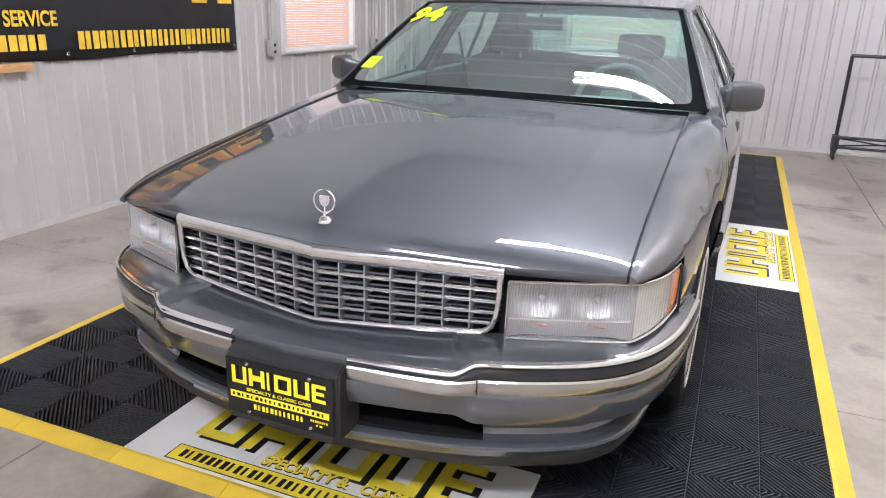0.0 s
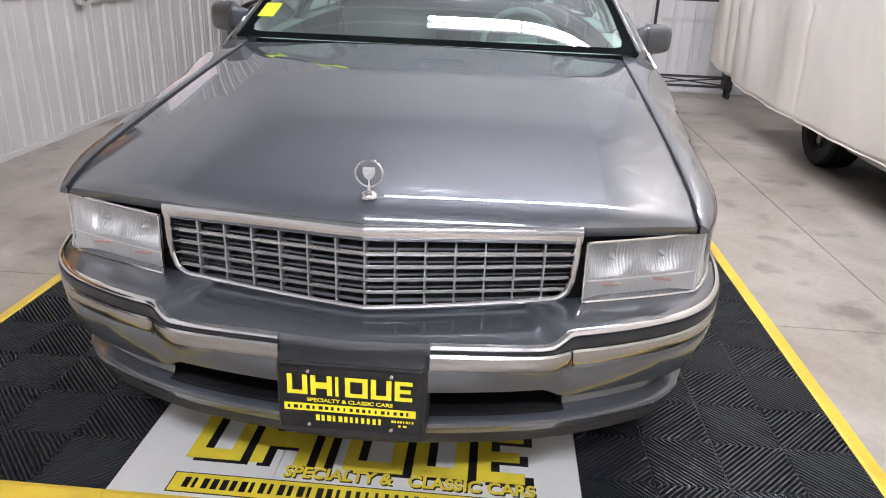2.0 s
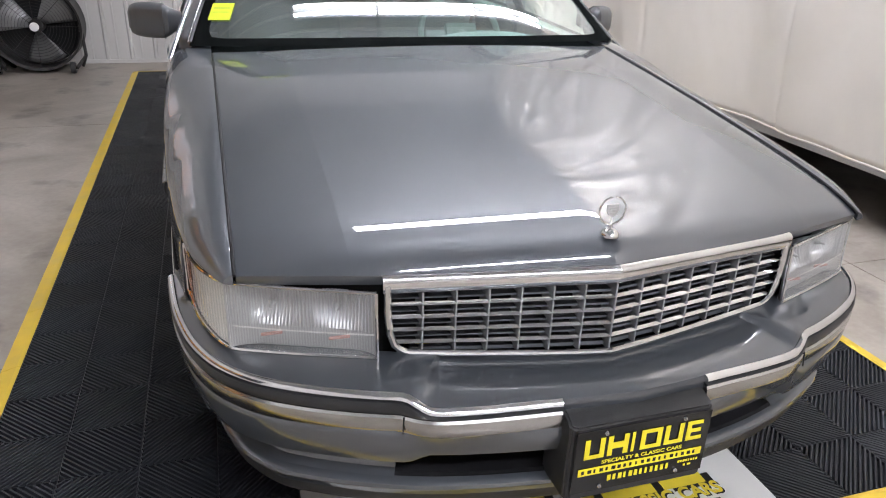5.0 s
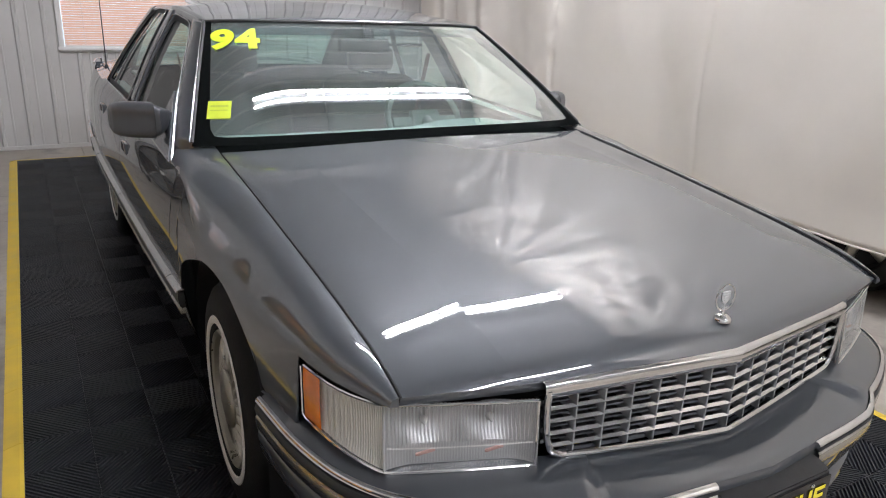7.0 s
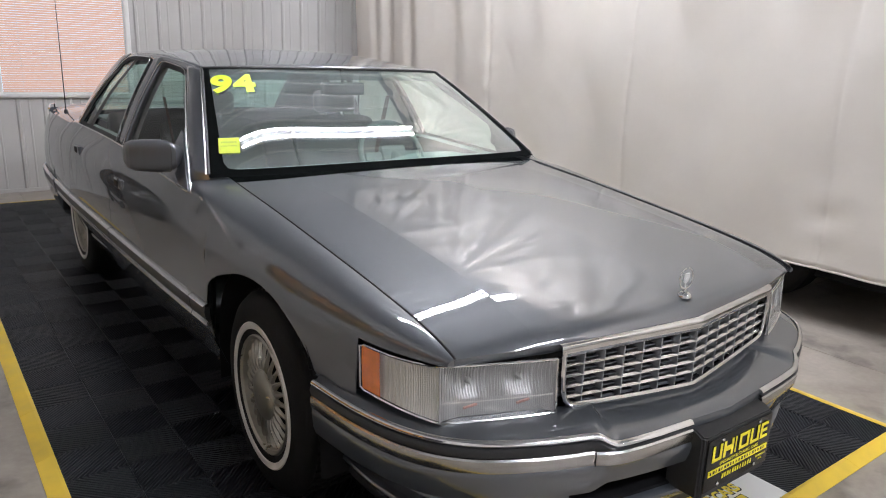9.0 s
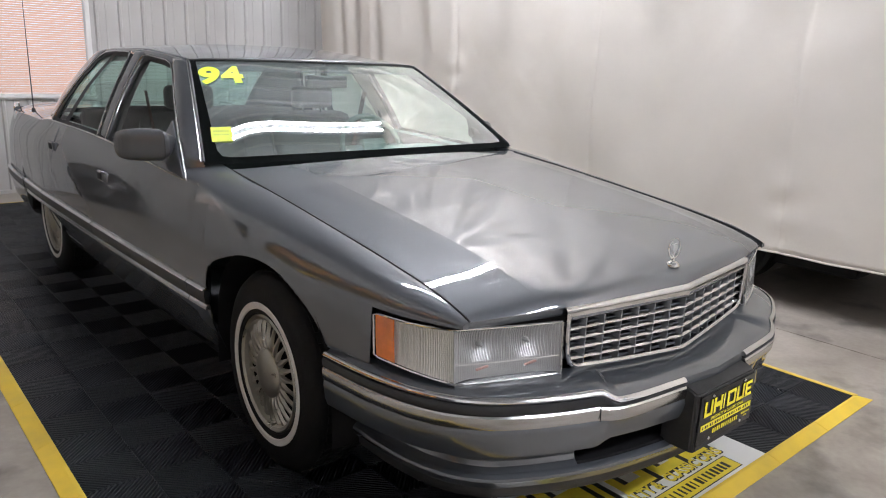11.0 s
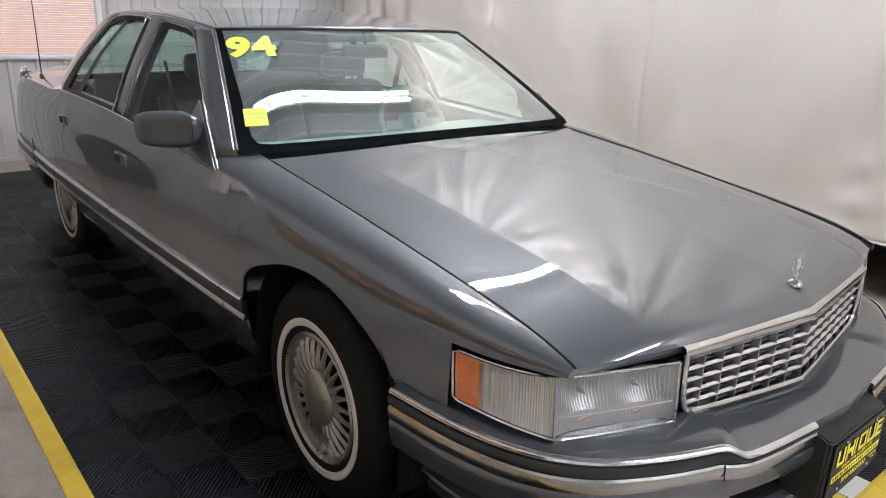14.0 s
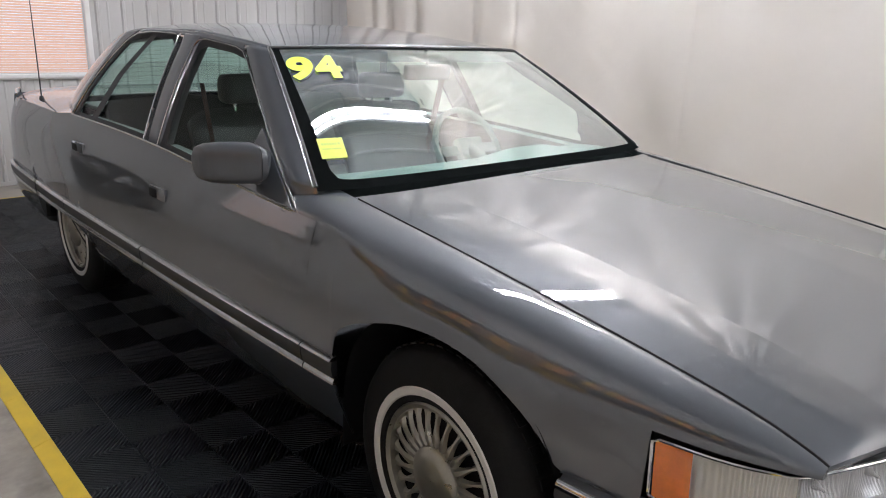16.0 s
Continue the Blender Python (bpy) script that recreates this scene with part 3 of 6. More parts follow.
def road_wheel(name, m, parent, rim_mat=SATIN, r=0.32):
    tyre = part(name, lathe([(r * 0.62, -0.09), (r * 0.66, -0.105), (r * 0.92, -0.108), (r * 0.99, -0.085), (r, 0), (r * 0.99, 0.085), (r * 0.92, 0.108), (r * 0.66, 0.105), (r * 0.62, 0.09)], 48, closed=True), TYRE, parent)
    tyre.matrix_local = m
    part("rim", lathe([(0.001, -0.075), (0.05, -0.078), (0.055, -0.06), (r * 0.55, -0.05), (r * 0.60, -0.085), (r * 0.63, -0.09), (r * 0.63, 0.09)], 32), DARK, tyre)
    for k in range(5):
        a = k * math.tau / 5
        bm = grid(lambda u, v: (-0.082 + 0.02 * u, (0.04 + u * r * 0.54) * math.cos(a) - (v - 0.5) * 0.06 * math.sin(a), (0.04 + u * r * 0.54) * math.sin(a) + (v - 0.5) * 0.06 * math.cos(a)), 3, 2)
        thick(part("spoke", bm, rim_mat, tyre), 0.02)
    return tyre


def parked_car():
    pc = thing("parked_car", "silver car parked behind the curtain, wheels showing below", "car", at=(2.58, 0, 0))
    ys = pch([-2.2, -1.9, -0.6, 1.2, 2.1, 2.3], [0.62, 0.78, 1.02, 1.05, 0.92, 0.7])

    def f(u, v):
        y = lerp(-2.2, 2.3, u)
        a = v * math.pi
        w = 0.86 * (1 - 0.12 * abs(2 * u - 1) ** 6)
        top = ys(y) + 0.36 * math.exp(-((y - 0.2) / 0.85) ** 4)
        c, s = math.cos(a), math.sin(a)
        return (0.86 - w * math.copysign(abs(c) ** 0.35, c), y, 0.27 + (top - 0.27) * abs(s) ** 0.55)
    part("body", grid(f, 48, 24), SILVER, pc)
    part("underbody", box(0.1, 1.6, -2.1, 2.15, 0.18, 0.30, 0.03), DARK, pc)
    part("rocker", box(0.03, 0.10, -0.92, 0.92, 0.20, 0.34, 0.025), SILVER, pc)
    for y in (-1.3, 1.3):
        road_wheel("wheel", pose(0.10, y, 0.32), pc)
        road_wheel("wheel", pose(1.62, y, 0.32, 0, 0, 180), pc)
    return pc


parked_car()


def rolling_rack():
    rk = thing("rolling_rack", "black steel rolling rack with cross bracing on casters", "rack", at=(1.88, 4.08, 0))
    part("post", tube([(0, 0, 0.10), (0, 0, 1.0)], 0.017, 8), BLACKMETAL, rk)
    part("post", tube([(0.86, 0, 0.10), (0.86, 0, 1.0)], 0.017, 8), BLACKMETAL, rk)
    part("top_rail", tube([(-0.005, 0, 1.0), (0.87, 0, 1.0)], 0.016, 8), BLACKMETAL, rk)
    part("bottom_rail", tube([(0, 0, 0.22), (0.86, 0, 0.22)], 0.014, 8), BLACKMETAL, rk)
    part("bottom_rail", tube([(0, 0, 0.12), (0.86, 0, 0.12)], 0.014, 8), BLACKMETAL, rk)
    part("brace", tube([(0, 0.012, 0.21), (0.86, 0.012, 0.13)], 0.008, 6), BLACKMETAL, rk)
    part("brace", tube([(0, 0.026, 0.13), (0.86, 0.026, 0.21)], 0.008, 6), BLACKMETAL, rk)
    part("bracket", box(-0.03, 0.03, -0.07, 0.07, 0.10, 0.24, 0.006), BLACKMETAL, rk)
    part("bracket", box(0.80, 0.89, -0.07, 0.07, 0.10, 0.32, 0.006), BLACKMETAL, rk)
    for x in (0, 0.86):
        for y in (-0.06, 0.06):
            w = part("caster", lathe([(0.012, -0.012), (0.034, -0.012), (0.038, 0), (0.034, 0.012), (0.012, 0.012)], 16, closed=True), RUBBER, rk)
            w.location = (x, y, 0.038)
            part("fork", box(-0.02, 0.02, -0.015, 0.015, 0.03, 0.075, 0.003), BLACKMETAL, w)


rolling_rack()


def drum_fan():
    fan = thing("drum_fan", "black drum fan on wheels with a wire guard", "fan", at=(-2.28, 4.02, 0))
    c, r = (0, 0, 0.44), 0.385
    rot = pose(0, 0, 0.42, 0, 0, 90)
    d = part("drum", lathe([(r - 0.012, -0.14), (r + 0.008, -0.145), (r + 0.008, -0.12), (r, -0.11), (r, 0.11), (r + 0.008, 0.145), (r - 0.012, 0.14), (r - 0.012, -0.14)], 56), BLACKMETAL, fan)
    d.matrix_local = rot
    part("back_plate", lathe([(0.001, 0.11), (r - 0.02, 0.11)], 40), DARK, fan).matrix_local = rot
    for k in range(3):
        a0 = k * math.tau / 3 + 0.4
        bm = grid(lambda u, v: (-0.03 + 0.10 * (v - 0.5) * (1 - 0.4 * u), (0.06 + u * 0.28) * math.cos(a0 + (v - 0.5) * 1.1), (0.06 + u * 0.28) * math.sin(a0 + (v - 0.5) * 1.1)), 6, 8)
        b = part("blade", bm, mat("grey fan blade", (0.20, 0.20, 0.20), 0.4, 0.5), fan)
        thick(b, 0.003)
        b.matrix_local = rot
    part("hub", lathe([(0.001, -0.075), (0.06, -0.07), (0.065, 0.05)], 24), BLACKMETAL, fan).matrix_local = rot
    bm = bmesh.new()
    for rr in [0.08 + 0.026 * i for i in range(12)]:
        tube([(-0.142 + 0.0 * rr, rr * math.cos(k * math.tau / 40), rr * math.sin(k * math.tau / 40)) for k in range(41)], 0.0018, 5, bm, caps=False)
    for k in range(8):
        a = k * math.tau / 8
        tube([(-0.144, 0.05 * math.cos(a), 0.05 * math.sin(a)), (-0.142, r * math.cos(a), r * math.sin(a))], 0.0025, 5, bm)
    part("guard", bm, BLACKMETAL, fan).matrix_local = rot
    part("badge", lathe([(0.001, -0.152), (0.038, -0.152), (0.04, -0.146), (0.04, -0.143)], 28), WHITE, fan, "round white centre badge").matrix_local = rot
    for sx in (-1, 1):
        part("stand", tube([(sx * 0.30, -0.16, 0.05), (sx * 0.37, 0, 0.14), (sx * 0.36, 0, 0.42)], 0.016, 8), BLACKMETAL, fan)
        part("stand", tube([(sx * 0.37, 0, 0.14), (sx * 0.30, 0.2, 0.012)], 0.016, 8), BLACKMETAL, fan)
        w = part("wheel", lathe([(0.02, -0.02), (0.048, -0.022), (0.054, 0), (0.048, 0.022), (0.02, 0.02)], 24, closed=True), RUBBER, fan)
        w.location = (sx * 0.31 - 0.04, -0.17, 0.055)
        part("hubcap", lathe([(0.001, -0.026), (0.026, -0.024), (0.028, 0.024), (0.001, 0.026)], 16), CHROME, w)
    part("power_cord", tube([(-0.35, 0.06, 0.35), (-0.42, 0.1, 0.40), (-0.47, 0.12, 0.55), (-0.48, 0.16, 0.75), (-0.485, 0.2, 0.9)], 0.004, 6), RUBBER, fan)
    return fan


drum_fan()


def wall_box(name, y, z, w, h, d, label):
    b = thing(name, label, "electrical box", at=(X_L + 0.0, y, z))
    part("cover", box(0.021, 0.021 + d, -w / 2, w / 2, -h / 2, h / 2, 0.006), GREYBOX, b)
    part("conduit", tube([(0.035, 0, h / 2), (0.035, 0, 1.6)], 0.011, 8), GREYBOX, b)
    for s in (-1, 1):
        part("socket", box(0.021 + d, 0.024 + d, -0.015, 0.015, s * 0.028 - 0.012, s * 0.028 + 0.012, 0.002), DARK, b)


wall_box("outlet_box", 1.25, 0.945, 0.09, 0.13, 0.05, "grey surface outlet box on the ribbed wall")
wall_box("outlet_box", 3.1, 0.93, 0.08, 0.11, 0.05, "small grey outlet box with a conduit on the wall")
wall_box("outlet_box", 3.85, 0.62, 0.07, 0.10, 0.04, "small grey outlet box low on the wall by the fan")


def wall_banner():
    """Black vinyl banner along the side wall with yellow print."""
    y0, y1, z0, z1 = -3.4, 0.80, 0.955, 2.05
    bn = thing("banner", "black vinyl banner with yellow print fixed on the wall", "banner", at=(X_L + 0.021, 0, 0))
    bm = grid(lambda u, v: (0.004 + 0.004 * math.sin(u * 40) * (1 - v) + 0.003 * noise.noise(Vector((u * 30, v * 5, 0))), lerp(y0, y1, u), lerp(z0 + 0.008 * math.sin(u * 17), z1, v)), 90, 14)
    thick(part("sheet", bm, BANNER, bn), 0.002)

    def face(y, z):
        return Matrix.Translation((0.0145, y, z)) @ pose(0, 0, 0, 90, 0, 90)
    lettering("SERVICE", 0.115, BANNERTEXT, face(-0.995, 1.145), "lettering", bn, 0.001, "yellow capital letters", bold=0.003, width=0.34)
    hold = new("print_line", None)
    hold.parent, hold.matrix_local = bn, face(0.015, 1.06)
    hold.name = "web_address"
    letter_bars(hold, 0, 0, 1.42, 0.105, 0.001, BANNERTEXT, 26, "print_line", 0.28)
    hold2 = new("town_line", None)
    hold2.parent, hold2.matrix_local = bn, face(-1.12, 1.055)
    letter_bars(hold2, 0, 0, 0.42, 0.085, 0.001, BANNERTEXT, 7, "print_line", 0.2)
    hold3 = new("headline", None)
    hold3.parent, hold3.matrix_local = bn, face(-1.0, 1.62)
    logo_blocks(hold3, 0, 0, 3.2, 0.42, 0.002, ORANGEPRINT, BANNERTEXT)
    for i in range(9):
        part("grommet", lathe([(0.004, 0.009), (0.010, 0.012), (0.012, 0.009)], 12), CHROME, bn).location = (0.002, lerp(y0 + 0.05, y1 - 0.03, i / 8), z0 + 0.03)
    for y in (0.42, 0.70):
        part("print_patch", box(0.010, 0.012, y - 0.10, y + 0.06, 1.29, 1.33, 0), BANNERTEXT, bn, smooth=False)


wall_banner()
tagged(part("board", box(X_L + 0.021, X_L + 0.06, -3.2, -1.04, 0.905, 0.95, 0.003), WOOD), "plain pine board fixed to the wall under the banner", "board")

# ---- the grey saloon ----
car = thing("car", "grey metallic four-door saloon car standing on the tile mat", "car")

YF = pch([0, 0.24, 0.477, 0.62, 0.757], [-2.532, -2.503, -2.468, -2.430, -2.388])        # hood front edge in plan
WID = pch([-2.40, -2.373, -2.31, -2.24, -2.12, -1.9, -1.6, -1.05, 0, 1, 2, 2.45, 2.66], [0.777, 0.792, 0.819, 0.843, 0.866, 0.893, 0.917, 0.943, 0.960, 0.963, 0.935, 0.90, 0.84])
EDGE = pch([-2.40, -2.375, -2.34, -2.28, -2.1, -1.8, -1.45, -1.0, -0.88], [0.731, 0.742, 0.754, 0.771, 0.804, 0.847, 0.893, 0.946, 0.962])
CREASE = 0.7143   # height along the hood's side cut
MID = pch([-2.54, -2.530, -2.508, -2.45, -2.4, -2.2, -1.8, -1.4, -1.05], [0.738, 0.758, 0.776, 0.7955, 0.8095, 0.853, 0.907, 0.950, 0.975])
BELT = pch([-1.05, -0.87, -0.4, 0.1, 0.6, 1.04, 1.6, 2.6], [0.895, 0.903, 0.928, 0.953, 0.963, 0.965, 0.968, 0.955])
TUCK = pch([0.20, 0.30, 0.40, 0.46, 0.52, 0.62, 0.75, 0.85, 0.97], [0.110, 0.064, 0.026, 0.006, 0.0, 0.0, 0.008, 0.028, 0.080])
WHEEL_F, WHEEL_R, WZ = -1.578, 1.295, 0.340


ARCH = pch([-2.0, -1.965, -1.928, -1.80, -1.655, -1.56, -1.496, -1.315, -1.238, -1.192, -1.182], [0.38, 0.48, 0.566, 0.668, 0.722, 0.731, 0.728, 0.683, 0.648, 0.59, 0.40])


def side_x(y, z):
    return WID(y) - TUCK(z)


def hood_z(x, y):
    u = min(abs(x) / 0.757, 1)
    yf = YF(abs(x))
    # distance back from the local front edge, mapped on the two profile curves
    e = EDGE(-2.40 + (y - yf) * (1.40 / (-1.0 - yf)))
    c = MID(-2.54 + (y - yf) * (1.49 / (-1.05 - yf)))
    # a soft lengthwise crease each side that fades towards the windshield
    q = u / (CREASE * 0.752 / 0.757)
    k = u - CREASE * 0.752 / 0.757
    f = 0.17 * q + 0.13 * q ** 3 if k < 0 else 0.30 + 1.78 * k + 27 * k ** 4
    w = min(1, max(0, (-1.08 - y) / 0.35))
    return lerp(c, e, lerp(u ** 2.3, f, w))


def hood_rear(x):
    return -1.135 + 0.10 * (abs(x) / 0.757) ** 3


def hood_pt(u, v):
    x = (2 * u - 1) * 0.752
    yf = YF(abs(x)) + 0.002
    y = lerp(yf, hood_rear(x), v ** 1.25)
    return (x, y, hood_z(x, y))


def arch_low(yc, r, base, top_r=None):
    def f(y):
        d = abs(y - yc)
        if d >= r:
            return base
        return max(base, WZ + (top_r or r) * math.sqrt(max(0, 1 - (d / r) ** 2)))
    return f


def side_panel(y0, y1, low, high, ny, nz, sgn, yshear=None, marks=()):
    """Body side between two stations, from low(y) to high(y)."""
    st = sorted(set([y0 + (y1 - y0) * i / ny for i in range(ny + 1)] + [m_ for m_ in marks if y0 < m_ < y1]))
    bm = bmesh.new()
    rows = []
    for y in st:
        lo, hi = low(y), high(y)
        r = []
        for j in range(nz + 1):
            z = lerp(lo, hi, j / nz)
            yy = y + (yshear(y, z) if yshear else 0)
            r.append(bm.verts.new((sgn * side_x(yy, z), yy, z)))
        rows.append(r)
    for a, b in zip(rows, rows[1:]):
        for j in range(nz):
            bm.faces.new((a[j], b[j], b[j + 1], a[j + 1]))
    return bm


def fender(sgn):
    """Front wing: the side above the bumper, the arch, the rounded shoulder and the strip beside the hood."""
    st = [-2.392, -2.385, -2.37, -2.34, -2.30, -2.25, -2.2, -2.16, -2.122, -2.118]
    st += [lerp(-1.965, -1.18, (1 - math.cos(math.pi * i / 30)) / 2) for i in range(31)]
    st += [-2.07, -2.03, -1.1795, -1.15, -1.10, -1.062, -1.06, -1.02, -0.98, -0.94, -0.90]
    st = sorted(set(round(s, 4) for s in st))
    bm = bmesh.new()
    rows = []
    for y in st:
        e = EDGE(y) + 0.002
        if y < -2.12:
            lo = 0.7205
        elif y < -1.965:
            lo = 0.556
        else:
            lo = max(ARCH(y), 0.556 if y < WHEEL_F else 0.27)
            if y > -1.1798:
                lo = 0.27
            if y > -1.061:
                lo = BELT(y) - 0.006
        drop = lerp(0.082, 0.190, min(1, max(0, (y + 2.12) / 0.40)))
        base = lerp(e - drop, max(e - drop, BELT(y) - 0.003), (lambda k: k * k * (3 - 2 * k))(min(1, max(0, (y + 1.62) / 0.56))))
        sh = max(base, min(lo + 0.002, e - 0.01))
        pts = []
        for j in range(9):
            z = lerp(lo, sh, j / 8)
            pts.append((side_x(y, z), z))
        xs = pts[-1][0]
        # from the side round into a strip that falls away from the hood
        w = xs - 0.758
        rise = 0.005 * min(1, max(0, (y + 2.40) / 0.15)) * min(1, max(0, (-1.0 - y) / 0.25))
        c1, c2 = (xs - 0.03 * w, sh + 0.80 * (e - sh)), (0.758 + 0.24 * w, e + rise)
        for j in range(1, 17):
            k = j / 16
            a0, a1, a2, a3 = (1 - k) ** 3, 3 * k * (1 - k) ** 2, 3 * k * k * (1 - k), k ** 3
            pts.append((a0 * xs + a1 * c1[0] + a2 * c2[0] + a3 * 0.758, a0 * sh + a1 * c1[1] + a2 * c2[1] + a3 * e))
        pts.append((0.7575, e - 0.02))
        tuck = 0.002 if y > -1.061 else 0.0
        rows.append([bm.verts.new((sgn * (x - (tuck if z < BELT(y) + 0.004 else 0)), y, z)) for x, z in pts])
    for a, b in zip(rows, rows[1:]):
        for j in range(len(a) - 1):
            bm.faces.new((a[j], b[j], b[j + 1], a[j + 1]))
    bm.faces.new(rows[0][::-1])
    ob = part("front_wing", bm, PAINT, car)
    thick(ob, 0.004, rim=False)
    part("hood_gap", tube([(sgn * 0.755, y, EDGE(y) + 0.0016) for y in st if y < -1.03], 0.0038, 6), DARK, car)
    # dark liner inside the arch
    ln = grid(lambda u, v: (sgn * (0.52 + 0.375 * v), -1.575 - 0.40 * math.cos(math.pi * u), WZ - 0.1 + 0.512 * math.sin(math.pi * u) ** 0.6), 24, 3)
    part("wheel_arch_liner", ln, DARK, car)


HC = (1 - CREASE) / 2


def hood_u(u):
    """Spreads the columns so that one lies on each crease."""
    k = u * 72
    return k / 14 * HC if k <= 14 else (lerp(HC, 1 - HC, (k - 14) / 44) if k <= 58 else 1 - (72 - k) / 14 * HC)


hood = part("hood", grid(lambda u, v: hood_pt(hood_u(u), v), 72, 60), PAINT, car)
for e in hood.data.edges:
    a, b = (hood.data.vertices[i].co for i in e.vertices)
    if abs(abs(a.x) - CREASE * 0.752) < 0.001 and abs(abs(b.x) - CREASE * 0.752) < 0.001:
        e.use_edge_sharp = True
thick(hood, 0.004, rim=False)
part("hood_lip", grid(lambda u, v: (hood_pt(u, 0)[0], hood_pt(u, 0)[1] + 0.010 * v * v, hood_pt(u, 0)[2] - 0.024 * v), 70, 2), PAINT, car)
for s in (-1, 1):
    fender(s)

# doors, rear quarters, sills
R2 = 0.375
rear_low = arch_low(WHEEL_R, R2, 0.27, 0.122)


def door_rear_shear(y, z):
    return 0.0


for s in (-1, 1):
    d1 = part("front_door", side_panel(-1.0585, 0.1245, lambda y: 0.27, BELT, 16, 16, s), PAINT, car)
    thick(d1, 0.003, rim=False)
    marks = [WHEEL_R - R2 * math.cos(math.pi * i / 26) for i in range(27)]
    d2 = part("rear_door", side_panel(0.1285, 1.133, lambda y: rear_low(y), BELT, 16, 16, s, marks=marks), PAINT, car)
    thick(d2, 0.003, rim=False)
    q = part("rear_quarter", side_panel(1.1365, 2.56, lambda y: rear_low(y) if y < 1.7 else 0.50, lambda y: BELT(y) if y < 1.2 else BELT(y) - 0.022 * min(1, (y - 1.2) / 0.2), 18, 16, s, marks=marks), PAINT, car)
    thick(q, 0.003, rim=False)
    for yy in (-1.060, 0.1265, 1.135):
        part("door_gap", grid(lambda u, v: (s * (side_x(yy, lerp(0.28, BELT(yy), v)) - 0.006), yy - 0.02 + 0.04 * u, lerp(0.28, BELT(yy) - 0.01, v)), 1, 14), DARK, car)
    # shoulder that carries the quarter panel up to the rear pillar
    def shoulder(u, v):
        y = lerp(1.05, 1.86, u)
        zt = BELT(y) - (0.022 * min(1, (y - 1.2) / 0.2) if y > 1.2 else 0)
        o = (side_x(y, zt), y, zt)
        i = (lerp(side_x(1.06, 0.965) - 0.004, 0.655, u ** 0.8), lerp(1.05, 1.83, u), lerp(0.966, 0.984, u))
        return (s * lerp(o[0], i[0], v), lerp(o[1], i[1], v), lerp(o[2], i[2], v) + 0.012 * math.sin(math.pi * v) * u)
    part("rear_shoulder", grid(shoulder, 20, 6), PAINT, car)
    ln = grid(lambda u, v: (s * (0.58 + 0.35 * v), WHEEL_R - (R2 + 0.01) * math.cos(math.pi * u), WZ + 0.36 * math.sin(math.pi * u)), 24, 3)
    part("wheel_arch_liner", ln, DARK, car)
    part("sill", grid(lambda u, v: (s * (side_x(lerp(-1.2, 0.95, u), 0.275) - 0.002 - 0.10 * v), lerp(-1.2, 0.95, u), 0.275 - 0.07 * math.sin(v * 1.57)), 20, 6), PAINT, car)

# rear shoulder, deck and tail
def deck_pt(u, v):
    x = (2 * u - 1)
    y = lerp(1.78, 2.56, v)
    xe = side_x(y, 0.93) - 0.005
    z = lerp(0.985, 0.962, v) + 0.014 * math.exp(-((v - 0.97) / 0.08) ** 2)
    zz = z - 0.045 * abs(x) ** 9 + 0.012 * (1 - x * x)
    return (x * xe, y + 0.05 * (1 - x * x) * v, zz)


part("boot_lid", grid(deck_pt, 40, 20), PAINT, car)
part("tail_panel", grid(lambda u, v: ((2 * u - 1) * lerp(0.86, 0.82, v ** 2), 2.585 + 0.05 * (1 - (2 * u - 1) ** 2) - 0.02 * v, lerp(0.50, 0.952, v)), 24, 8), PAINT, car)
for s in (-1, 1):
    part("tail_lamp", grid(lambda u, v: (s * (side_x(2.56, lerp(0.62, 0.93, v)) - 0.04 - 0.05 * u ** 2), 2.555 + 0.05 * u, lerp(0.60, 0.925, v)), 6, 8), mat("red lens", (0.5, 0.03, 0.02), 0.15, coat=0.5), car)
    part("tail_lamp_trim", tube([(s * (side_x(2.40, 0.93) + 0.002), 2.40, 0.957), (s * (side_x(2.48, 0.93) - 0.01), 2.50, 0.975), (s * (side_x(2.48, 0.93) - 0.05), 2.585, 0.978), (s * (side_x(2.48, 0.93) - 0.05), 2.60, 0.93)], 0.007, 8), CHROME, car)


# ---- glasshouse ----
def ws_bow(x):
    return 0.091 * (1 - abs(x) ** 5) + 0.005 * (1 - x * x)


def ws_pt(u, v):
    x = 2 * u - 1
    y = lerp(-0.946, -0.365, v) - ws_bow(x)
    z = lerp(0.962, 1.336, v) + 0.010 * (1 - abs(x) ** 5) + 0.052 * v * (1 - v)
    return (x * lerp(0.826, 0.636, v), y, z)


part("windshield", grid(ws_pt, 48, 24), GLASS, car).visible_shadow = False
# black border and lower band behind the glass
bm = bmesh.new()


def inset(p, d=0.004):
    return (p[0], p[1] + d * 0.53, p[2] - d * 0.85)


grid(lambda u, v: inset(ws_pt(u, lerp(-0.025, 0.026 + 0.075 * max(0, (abs(2 * u - 1) - 0.86) / 0.14) ** 2.2, v)), -0.003), 64, 4, bm)
grid(lambda u, v: inset(ws_pt(u, 0.985 + 0.015 * v), -0.003), 48, 1, bm)
grid(lambda u, v: inset(ws_pt((0.018 + 0.014 * (1 - v) + 0.022 * max(0, (0.10 - v) / 0.10) ** 2) * u, v), -0.003), 4, 24, bm)
grid(lambda u, v: inset(ws_pt(1 - (0.018 + 0.014 * (1 - v) + 0.022 * max(0, (0.10 - v) / 0.10) ** 2) * u, v), -0.003), 4, 24, bm)
part("windshield_border", bm, FRIT, car)
part("shade_band", grid(lambda u, v: inset(ws_pt(lerp(0.02, 0.98, u), lerp(0.86, 0.985, v)), 0.003), 30, 3), glass("blue shade band", (0.20, 0.27, 0.33), 0.0), car).visible_shadow = False
